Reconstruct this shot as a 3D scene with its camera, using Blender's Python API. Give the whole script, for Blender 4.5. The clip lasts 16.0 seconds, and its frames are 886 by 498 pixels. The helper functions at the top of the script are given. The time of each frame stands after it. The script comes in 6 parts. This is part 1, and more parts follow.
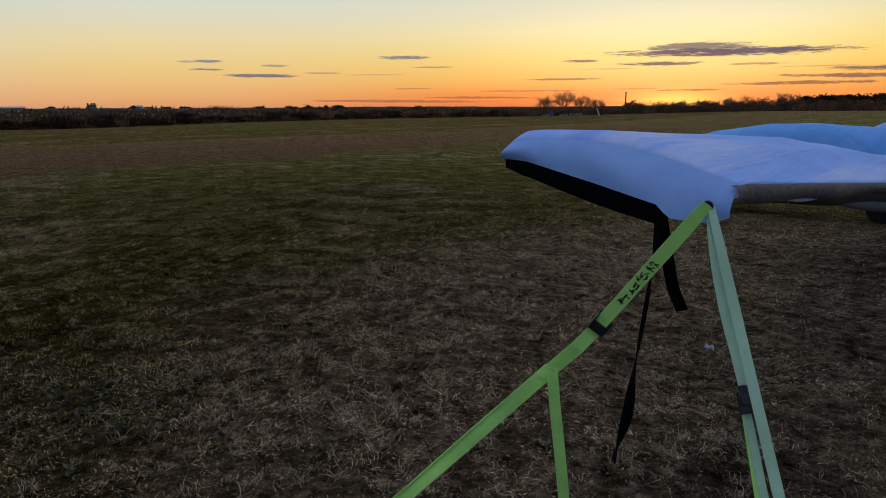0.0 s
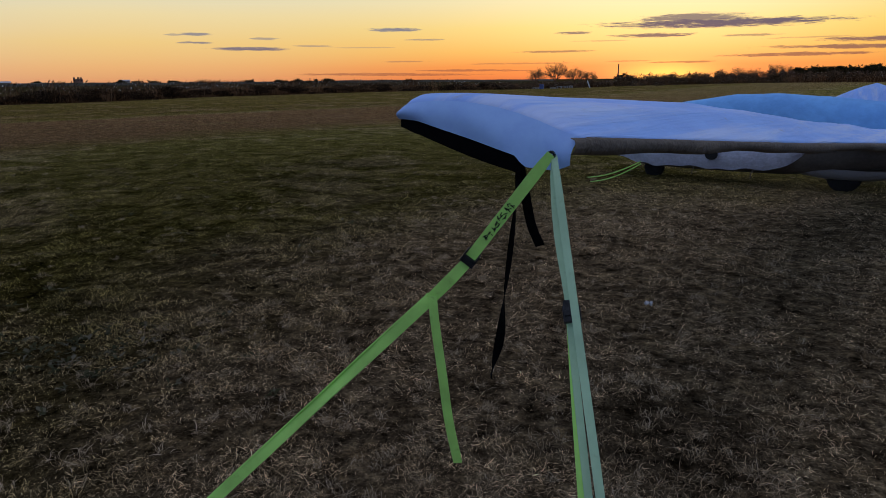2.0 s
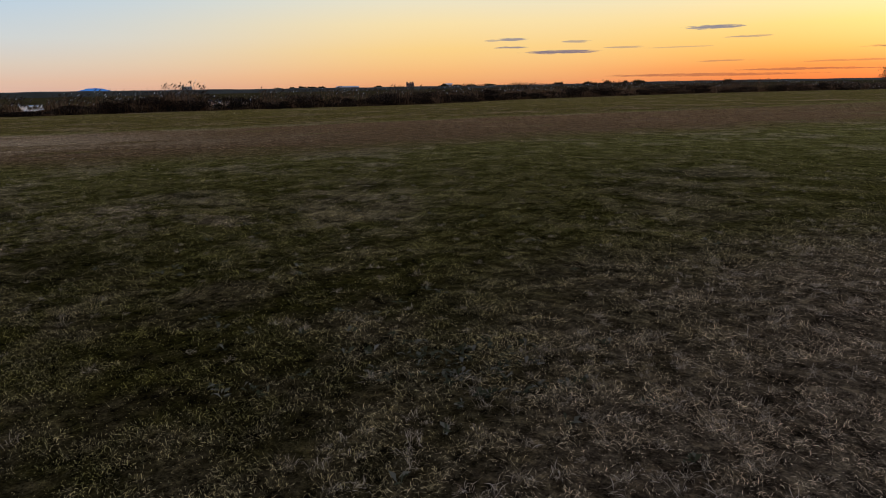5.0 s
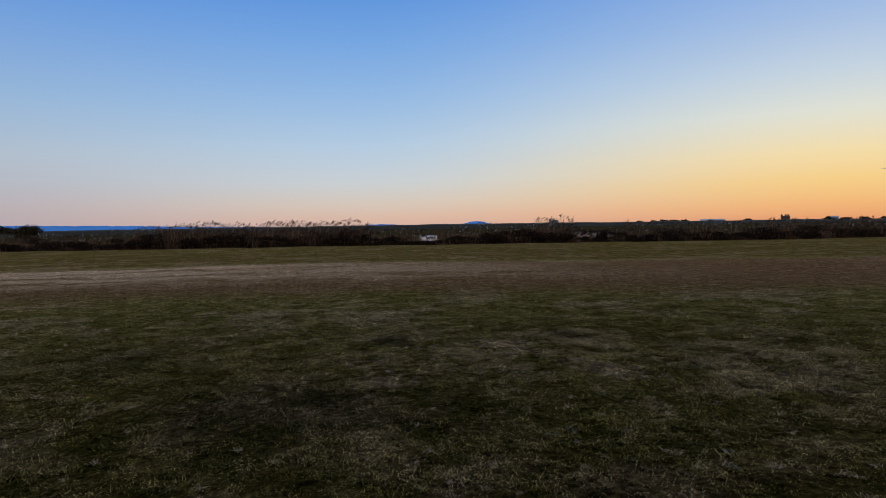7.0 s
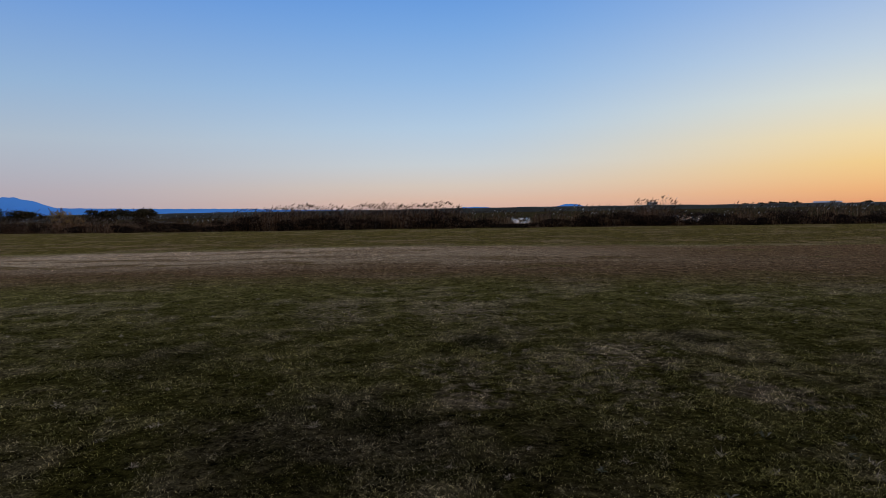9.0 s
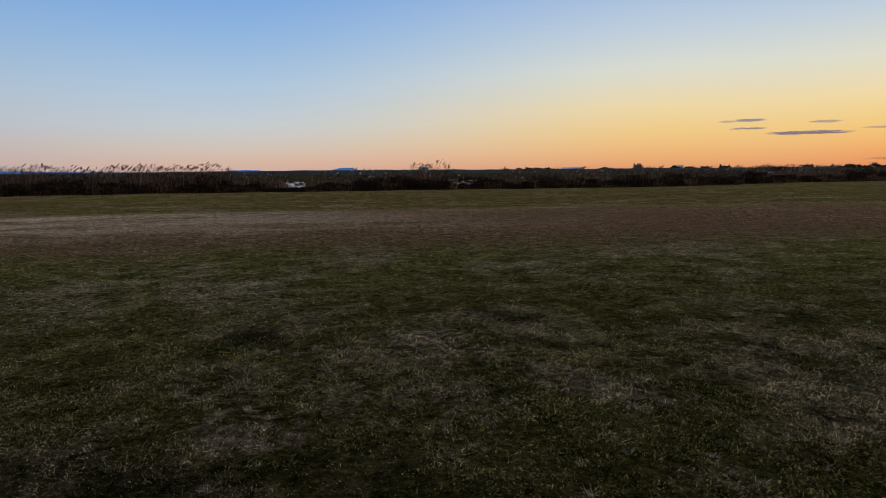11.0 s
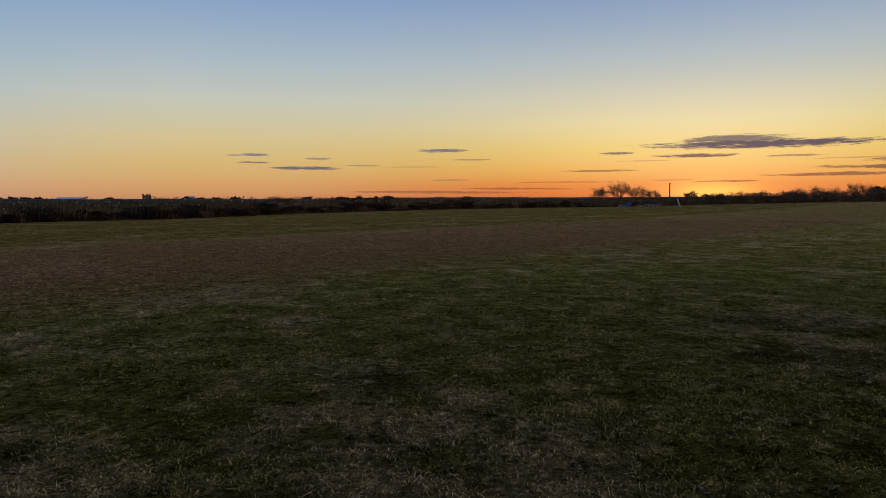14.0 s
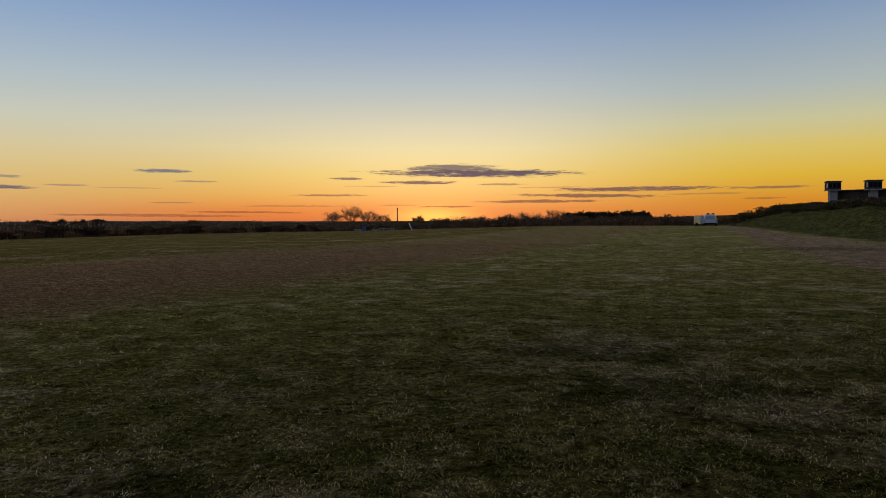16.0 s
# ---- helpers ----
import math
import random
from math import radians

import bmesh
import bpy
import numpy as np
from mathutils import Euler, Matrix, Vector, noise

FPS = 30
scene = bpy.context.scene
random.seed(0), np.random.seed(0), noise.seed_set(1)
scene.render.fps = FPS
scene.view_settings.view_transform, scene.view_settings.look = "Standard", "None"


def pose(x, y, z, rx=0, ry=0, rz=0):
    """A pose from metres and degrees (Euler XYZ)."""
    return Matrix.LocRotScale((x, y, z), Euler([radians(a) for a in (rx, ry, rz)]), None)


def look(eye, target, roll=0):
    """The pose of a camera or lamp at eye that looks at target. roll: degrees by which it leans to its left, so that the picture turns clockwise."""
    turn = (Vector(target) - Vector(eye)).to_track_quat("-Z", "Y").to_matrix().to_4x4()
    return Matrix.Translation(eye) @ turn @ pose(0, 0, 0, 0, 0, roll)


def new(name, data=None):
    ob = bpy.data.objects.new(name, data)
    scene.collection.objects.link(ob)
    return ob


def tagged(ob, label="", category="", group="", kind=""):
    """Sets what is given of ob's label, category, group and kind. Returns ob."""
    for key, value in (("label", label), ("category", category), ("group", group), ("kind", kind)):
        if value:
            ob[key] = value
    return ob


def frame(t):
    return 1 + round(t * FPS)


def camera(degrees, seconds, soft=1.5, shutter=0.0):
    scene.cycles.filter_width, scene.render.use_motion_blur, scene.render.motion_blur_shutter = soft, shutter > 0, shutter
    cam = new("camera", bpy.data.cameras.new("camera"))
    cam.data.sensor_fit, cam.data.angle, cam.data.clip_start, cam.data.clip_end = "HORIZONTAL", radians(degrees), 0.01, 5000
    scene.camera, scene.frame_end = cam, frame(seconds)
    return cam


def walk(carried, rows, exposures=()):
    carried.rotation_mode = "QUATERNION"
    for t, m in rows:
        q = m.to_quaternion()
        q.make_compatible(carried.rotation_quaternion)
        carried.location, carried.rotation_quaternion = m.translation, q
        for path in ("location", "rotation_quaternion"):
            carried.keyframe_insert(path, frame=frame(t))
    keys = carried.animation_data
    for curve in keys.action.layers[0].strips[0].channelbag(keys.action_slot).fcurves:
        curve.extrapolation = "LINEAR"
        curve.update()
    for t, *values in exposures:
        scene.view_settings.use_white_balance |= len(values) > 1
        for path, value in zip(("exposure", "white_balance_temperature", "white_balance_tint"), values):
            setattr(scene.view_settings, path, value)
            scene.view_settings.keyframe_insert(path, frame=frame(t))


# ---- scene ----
cam = camera(66.58, 16.0, soft=0.75)
METRES, EYE, TURN = 8.721, 1.5, 19.3
ROWS = [
    (0.0, 0.0000, 0.0000, 0.0000, -0.47, -11.88, 0.38),
    (0.5, 0.0079, -0.0027, -0.0021, -1.79, -11.89, 0.41),
    (1.0, 0.0148, -0.0120, -0.0038, -2.40, -12.16, 0.50),
    (1.5, 0.0229, -0.0261, -0.0020, -2.12, -13.04, 0.63),
    (2.0, 0.0279, -0.0307, -0.0023, -1.15, -14.05, 0.59),
    (2.5, 0.0278, -0.0322, -0.0009, 0.62, -14.65, 0.65),
    (3.0, 0.0254, -0.0313, -0.0006, 2.46, -14.84, 0.61),
    (5.5, -0.0771, 0.0276, 0.0026, 32.76, -14.64, 0.82),
    (6.0, -0.1067, 0.0481, 0.0051, 43.07, -14.64, 0.97),
    (6.5, -0.1390, 0.0674, 0.0073, 51.60, -5.47, 1.08),
    (7.0, -0.1712, 0.0786, 0.0034, 53.35, -1.85, 1.11),
    (7.5, -0.2059, 0.0938, 0.0011, 61.95, -1.68, 1.16),
    (8.0, -0.2398, 0.1167, -0.0006, 64.10, -1.66, 1.22),
    (8.5, -0.2770, 0.1435, -0.0016, 64.17, -2.02, 1.20),
    (9.0, -0.3104, 0.1741, -0.0015, 61.18, -3.16, 1.12),
    (9.5, -0.3479, 0.1967, -0.0005, 54.28, -4.87, 1.05),
    (10.0, -0.3820, 0.2175, -0.0039, 48.35, -5.73, 0.89),
    (12.5, -0.5240, 0.3445, -0.0005, 29.88, -6.68, 0.75),
    (13.0, -0.5395, 0.3832, 0.0018, 20.77, -6.32, 0.64),
    (13.5, -0.5556, 0.4183, 0.0013, 12.06, -5.24, 0.50),
    (14.0, -0.5705, 0.4537, 0.0011, 2.69, -4.32, 0.37),
    (14.5, -0.5842, 0.4928, 0.0024, -6.08, -3.96, 0.27),
    (15.0, -0.6008, 0.5287, 0.0038, -10.50, -3.76, 0.24),
    (15.5, -0.6134, 0.5672, 0.0022, -15.48, -3.12, 0.21),
    (16.0, -0.6241, 0.6046, 0.0035, -19.76, -2.41, 0.24),
]
EXPOSURES = [(0.0, -0.06, 6420, 6), (2.0, -0.02, 6420, 6), (3.2, 0.08, 6480, 7), (5.3, 0.12, 6600, 9), (6.0, 0.24, 6520, 9), (6.4, 0.28, 6480, 10), (7.0, 0.04, 6440, 10), (9.0, 0.02, 6420, 10), (10.2, -0.02, 6420, 10), (12.6, -0.10, 6420, 10), (13.6, -0.31, 6450, 7), (14.5, -0.41, 6560, 6), (16.0, -0.34, 6600, 6)]
walk(cam, [(t, pose(0, 0, EYE, 0, 0, TURN) @ pose(METRES * x, METRES * y, METRES * z, 90 + pitch, roll, yaw)) for t, x, y, z, yaw, pitch, roll in ROWS], EXPOSURES)

# ---- light ----
def srgb(r, g, b):
    return tuple(((c / 255) / 12.92 if c <= 10 else ((c / 255 + 0.055) / 1.055) ** 2.4) for c in (r, g, b))


class Nodes:
    """Short hand for building node trees."""

    def __init__(self, tree):
        self.tree = tree
        tree.nodes.clear()

    def put(self, kind, **props):
        n = self.tree.nodes.new(kind)
        for k, v in props.items():
            if k == "operation":
                n.operation = v
            elif k == "blend_type":
                n.blend_type = v
            elif k == "data_type":
                n.data_type = v
            elif k == "clamp":
                n.use_clamp = v
            elif k == "sky":
                n.sky_type = v
            elif k == "interp":
                n.interpolation_type = v
        return n

    def link(self, a, b):
        self.tree.links.new(a, b)

    def feed(self, socket, v):
        if isinstance(v, bpy.types.NodeSocket):
            self.link(v, socket)
        else:
            socket.default_value = v

    def math(self, op, a, b=0.0, c=None, clamp=False):
        n = self.put("ShaderNodeMath", operation=op, clamp=clamp)
        self.feed(n.inputs[0], a)
        self.feed(n.inputs[1], b)
        if c is not None:
            self.feed(n.inputs[2], c)
        return n.outputs[0]

    def step(self, v, a, b):
        """Smooth step of v from a to b."""
        n = self.put("ShaderNodeMapRange", interp="SMOOTHSTEP")
        self.feed(n.inputs[0], v)
        self.feed(n.inputs[1], a)
        self.feed(n.inputs[2], b)
        return n.outputs[0]

    def mix(self, f, a, b, mode="MIX"):
        n = self.put("ShaderNodeMix", data_type="RGBA", blend_type=mode)
        self.feed(n.inputs[0], f)
        for s, v in ((n.inputs[6], a), (n.inputs[7], b)):
            self.feed(s, v if isinstance(v, bpy.types.NodeSocket) else (*v[:3], 1))
        return n.outputs[2]

    def noise(self, vec, scale, detail=3.0, rough=0.55, distortion=0.0):
        n = self.put("ShaderNodeTexNoise")
        if vec is not None:
            self.link(vec, n.inputs["Vector"])
        n.inputs["Scale"].default_value = scale
        n.inputs["Detail"].default_value = detail
        n.inputs["Roughness"].default_value = rough
        n.inputs["Distortion"].default_value = distortion
        return n.outputs[0]

    def scaled(self, vec, s):
        n = self.put("ShaderNodeVectorMath", operation="MULTIPLY")
        self.link(vec, n.inputs[0])
        n.inputs[1].default_value = s
        return n.outputs[0]

    def split(self, vec):
        n = self.put("ShaderNodeSeparateXYZ")
        self.link(vec, n.inputs[0])
        return n.outputs

    def join(self, x, y, z=0.0):
        n = self.put("ShaderNodeCombineXYZ")
        for s, v in zip(n.inputs, (x, y, z)):
            self.feed(s, v)
        return n.outputs[0]

    def ramp(self, f, stops):
        n = self.put("ShaderNodeValToRGB")
        self.feed(n.inputs[0], f)
        el = n.color_ramp.elements
        while len(el) < len(stops):
            el.new(0.5)
        for e, (p, c) in zip(el, stops):
            e.position, e.color = p, (*c, 1)
        return n.outputs[0]


SUN_AZ, SUN_EL = 0.4, 0.6          # degrees: to the left of +y, and above the horizon


def elev(e):
    return math.sqrt(max(e, 0.0) / 90)


def build_world():
    world = bpy.data.worlds.new("dusk_sky")
    world.use_nodes = True
    scene.world = world
    N = Nodes(world.node_tree)
    way = N.put("ShaderNodeTexCoord").outputs["Generated"]
    x, y, z = N.split(way)
    el = N.math("DEGREES", N.math("ARCSINE", z))
    az = N.math("DEGREES", N.math("ARCTAN2", N.math("MULTIPLY", x, -1.0), y))
    u = N.math("SQRT", N.math("DIVIDE", N.math("MAXIMUM", el, 0.0), 90.0))

    def table(rows):
        return N.ramp(u, [(elev(e), srgb(*c)) for e, c in rows])
    sunward = table([(0, (238, 102, 38)), (1.0, (253, 138, 44)), (2.2, (255, 184, 80)), (4.0, (253, 214, 122)), (6.0, (250, 230, 178)), (8.0, (236, 228, 204)), (11.0, (206, 216, 222)), (14, (176, 195, 224)), (18, (138, 168, 218)), (35, (160, 172, 204)), (90, (184, 181, 196))])
    aside = table([(0, (226, 144, 104)), (1.2, (245, 184, 122)), (3.0, (249, 209, 138)), (5.0, (247, 223, 170)), (8.0, (227, 228, 214)), (11, (199, 214, 227)), (15.0, (164, 191, 229)), (19.5, (130, 170, 228)), (35, (160, 172, 204)), (90, (184, 181, 196))])
    across = table([(0, (214, 170, 160)), (1.0, (222, 189, 170)), (2.2, (217, 203, 190)), (4.0, (204, 211, 215)), (7, (182, 206, 228)), (11, (150, 188, 230)), (15.0, (122, 170, 228)), (20, (88, 146, 222)), (35, (156, 170, 206)), (90, (184, 181, 196))])
    away = table([(0, (166, 158, 172)), (2, (181, 172, 181)), (6, (177, 190, 204)), (10, (152, 183, 216)), (20, (86, 144, 222)), (35, (156, 170, 206)), (90, (184, 181, 196))])
    golden = table([(0, (226, 110, 40)), (1.5, (242, 156, 52)), (3.5, (249, 201, 70)), (5.5, (246, 217, 120)), (7.5, (228, 221, 176)), (10, (199, 208, 208)), (14, (164, 185, 213)), (18, (124, 155, 208)), (35, (160, 172, 204)), (90, (184, 181, 196))])
    dusk = table([(0, (94, 106, 148)), (3, (126, 132, 170)), (9, (144, 152, 190)), (16, (138, 156, 202)), (28, (146, 162, 200)), (50, (164, 172, 198)), (90, (184, 181, 196))])
    a = N.math("ABSOLUTE", N.math("SUBTRACT", az, SUN_AZ))
    col = N.mix(N.step(a, 8.0, 39.0), sunward, aside)
    col = N.mix(N.math("MULTIPLY", N.step(az, -4.0, -26.0), N.step(az, -120.0, -60.0)), col, golden)
    col = N.mix(N.step(a, 40.0, 80.0), col, across)
    col = N.mix(N.step(a, 76.0, 118.0), col, away)
    col = N.mix(N.step(a, 122.0, 150.0), col, dusk)
    # brighter air round the sunken sun
    g1 = N.math("ADD", N.math("POWER", N.math("DIVIDE", a, 3.3), 2.0), N.math("POWER", N.math("DIVIDE", N.math("SUBTRACT", el, 0.2), 0.9), 2.0))
    g2 = N.math("ADD", N.math("POWER", N.math("DIVIDE", a, 15.0), 2.0), N.math("POWER", N.math("DIVIDE", N.math("SUBTRACT", el, 3.5), 4.5), 2.0))
    for g, c in ((g1, (0.85, 0.56, 0.08)), (g2, (0.28, 0.24, 0.15))):
        f = N.math("POWER", 2.718, N.math("MULTIPLY", g, -1.0))
        col = N.mix(f, col, c, "ADD")
    # thin grey clouds: centre azimuth, height, half width, half height, tilt, density
    plane = N.join(az, N.math("MULTIPLY", el, 5.5))
    ragged = N.noise(N.scaled(plane, (0.5, 0.9, 1.0)), 1.0, 6.0, 0.68, 0.5)
    fine = N.noise(N.scaled(plane, (0.9, 4.4, 1.0)), 1.0, 7.0, 0.74, 0.6)
    edge = N.math("ADD", N.math("MULTIPLY", N.math("SUBTRACT", ragged, 0.5), 3.6), N.math("MULTIPLY", N.math("SUBTRACT", fine, 0.5), 4.2))
    # azimuth, height, half width, half height, tilt, density
    CLOUDS = [(-3.2, 3.98, 9.2, 0.38, 0.008, 1.0), (-1.2, 4.35, 4.4, 0.46, 0.0, 0.85), (1.6, 3.22, 3.4, 0.17, 0.0, 0.9), (7.7, 3.54, 1.6, 0.12, 0.0, 0.8),
              (-16.4, 2.52, 7.0, 0.22, 0.0, 0.9), (-12.4, 2.02, 6.8, 0.17, 0.02, 0.85), (-8.6, 1.58, 5.4, 0.16, 0.0, 0.8), (-26.5, 2.46, 3.4, 0.13, 0.0, 0.7), (-22.0, 2.05, 4.0, 0.08, 0.0, 0.4),
              (-25.8, 1.62, 1.6, 0.10, 0.0, 0.5), (22.1, 3.99, 2.3, 0.17, 0.0, 0.9), (33.4, 2.54, 3.1, 0.17, 0.01, 0.95), (37.4, 3.62, 1.3, 0.13, 0.0, 0.8), (39.0, 3.55, 0.8, 0.1, 0.0, 0.5),
              (37.5, 2.99, 1.5, 0.10, 0.0, 0.8), (32.4, 3.3, 1.2, 0.11, 0.0, 0.6), (22.5, 0.50, 8.0, 0.13, 0.010, 0.6), (15.5, 0.75, 5.5, 0.10, 0.010, 0.6), (9.0, 2.14, 3.4, 0.10, 0.0, 0.65), (12.0, 1.25, 5.0, 0.08, 0.0, 0.4),
              (-0.8, 1.18, 2.6, 0.09, 0.0, 0.65), (3.2, 1.32, 2.0, 0.06, 0.0, 0.5), (21.4, 1.50, 2.0, 0.08, 0.0, 0.45), (19.6, 3.2, 1.8, 0.08, 0.0, 0.6), (28.4, 2.75, 1.8, 0.08, 0.0, 0.5), (24.5, 2.62, 3.0, 0.06, 0.0, 0.35), (-5.4, 3.02, 2.2, 0.10, 0.0, 0.6), (-9.5, 2.75, 3.0, 0.06, 0.0, 0.4), (5.6, 2.9, 2.6, 0.06, 0.0, 0.35)]
    cover = 0.0
    for ca, ce, wa, we, tilt, dens in CLOUDS:
        da = N.math("SUBTRACT", az, ca)
        de = N.math("SUBTRACT", N.math("SUBTRACT", el, ce), N.math("MULTIPLY", da, tilt))
        r = N.math("ADD", N.math("POWER", N.math("DIVIDE", da, wa), 2.0), N.math("POWER", N.math("DIVIDE", de, we), 2.0))
        body = N.math("SUBTRACT", N.math("MULTIPLY", N.math("SUBTRACT", 1.0, r), 1.1), N.math("MULTIPLY", edge, -0.8))
        cover = N.math("MAXIMUM", cover, N.math("MULTIPLY", N.step(body, 0.0, 0.8), dens))
    low = N.step(el, 0.3, 4.5)
    cloud_col = N.mix(low, srgb(142, 84, 70), srgb(94, 94, 116))
    cloud_col = N.mix(N.math("MULTIPLY", N.step(az, 10.0, 24.0), low), cloud_col, srgb(120, 126, 150))
    col = N.mix(cover, col, cloud_col)
    sky = N.put("ShaderNodeTexSky", sky="NISHITA")
    sky.sun_disc = False
    sky.sun_elevation, sky.sun_rotation = radians(SUN_EL), radians(-SUN_AZ)
    sky.air_density, sky.dust_density, sky.ozone_density = 1.0, 1.0, 1.0
    faint = N.scaled(sky.outputs[0], (0.1, 0.1, 0.1))
    col = N.mix(0.93, faint, col)
    bg = N.put("ShaderNodeBackground")
    N.link(col, bg.inputs[0])
    bg.inputs[1].default_value = 1.0
    N.link(bg.outputs[0], N.put("ShaderNodeOutputWorld").inputs[0])


build_world()
sun = new("sun", bpy.data.lights.new("sun", "SUN"))
sun.data.energy, sun.data.angle, sun.data.color = 0.3, radians(8.0), (1.0, 0.5, 0.2)
s_az, s_el = radians(SUN_AZ), radians(2.5)
sun.matrix_world = look((0, 0, 0), (math.sin(s_az) * math.cos(s_el), -math.cos(s_az) * math.cos(s_el), -math.sin(s_el)))

# ---- materials ----
def material(name, fill, rough=0.8, metal=0.0, spec=0.3, thin=0.0):
    """fill(N, pos) returns the colour, or the colour and a height for the bump with its strength and distance."""
    m = bpy.data.materials.new(name)
    m.use_nodes = True
    N = Nodes(m.node_tree)
    pos = N.put("ShaderNodeTexCoord").outputs["Object"]
    got = fill(N, pos)
    colour, height = (got if isinstance(got, tuple) and isinstance(got[0], (bpy.types.NodeSocket, tuple)) else (got, None))
    b = N.put("ShaderNodeBsdfPrincipled")
    N.feed(b.inputs["Base Color"], colour if isinstance(colour, bpy.types.NodeSocket) else (*colour[:3], 1))
    b.inputs["Roughness"].default_value, b.inputs["Metallic"].default_value = rough, metal
    b.inputs["Specular IOR Level"].default_value = spec
    if height:
        h, strength, distance = height
        bump = N.put("ShaderNodeBump")
        bump.inputs["Strength"].default_value, bump.inputs["Distance"].default_value = strength, distance
        N.link(h, bump.inputs["Height"])
        N.link(bump.outputs[0], b.inputs["Normal"])
    shader = b.outputs[0]
    if thin:
        t, mix = N.put("ShaderNodeBsdfTranslucent"), N.put("ShaderNodeMixShader")
        N.feed(t.inputs[0], colour if isinstance(colour, bpy.types.NodeSocket) else (*colour[:3], 1))
        mix.inputs[0].default_value = thin
        N.link(b.outputs[0], mix.inputs[1])
        N.link(t.outputs[0], mix.inputs[2])
        shader = mix.outputs[0]
    N.link(shader, N.put("ShaderNodeOutputMaterial").inputs[0])
    return m


def simple(name, base, vary=0.25, scale=8.0, rough=0.8, metal=0.0, spec=0.3, bump=0.2, dist=0.01):
    """One base colour with grain and blotches."""
    def fill(N, pos):
        big, small = N.noise(pos, scale, 3), N.noise(pos, scale * 9, 3)
        f = N.math("ADD", N.math("MULTIPLY", big, 0.6), N.math("MULTIPLY", small, 0.4))
        dark, light = tuple(c * (1 - vary) for c in base), tuple(min(c * (1 + vary), 0.95) for c in base)
        return N.mix(N.step(f, 0.35, 0.65), dark, light), (small, bump, dist)
    return material(name, fill, rough, metal, spec)


STRIP = (-0.908, 0.42)      # across the mown strip, from the camera's side


PALE_PATCHES = [(-9.5, 3.5, 0.75, 0.5, 0.7), (-8.25, 1.63, 0.4, 0.32, 0.8), (-7.7, 4.0, 0.4, 0.3, 0.7), (-8.15, 3.8, 0.4, 0.25, 0.6), (-9.3, 1.6, 0.5, 0.4, 0.5), (-8.7, 2.7, 1.1, 0.6, 0.4),
                (-13.2, 2.4, 1.3, 0.8, 0.5), (-13.6, 0.6, 1.6, 0.6, 0.5), (-10.8, 9.1, 0.5, 0.4, 0.5), (-7.2, 6.1, 0.5, 0.35, 0.55), (-9.0, 7.3, 0.7, 0.4, 0.35), (-11.7, 7.2, 0.7, 0.4, 0.4)]
DARK_PATCHES = [(-7.5, 0.4, 1.3, 1.0, 0.45), (-7.0, 1.7, 0.9, 0.7, 0.35), (-10.47, 2.2, 0.55, 0.3, 0.7), (-10.1, 4.6, 0.6, 0.35, 0.6), (-5.0, 10.9, 1.1, 0.8, 0.4), (-4.8, 9.0, 1.1, 0.7, 0.4), (-7.6, 1.0, 0.5, 0.4, 0.5), (-8.5, 6.9, 0.5, 0.35, 0.4), (12.7, 38.2, 3.4, 2.2, 0.4), (-10.4, -1.2, 0.9, 0.7, 0.4), (1.4, 7.0, 1.2, 0.9, 0.3)]


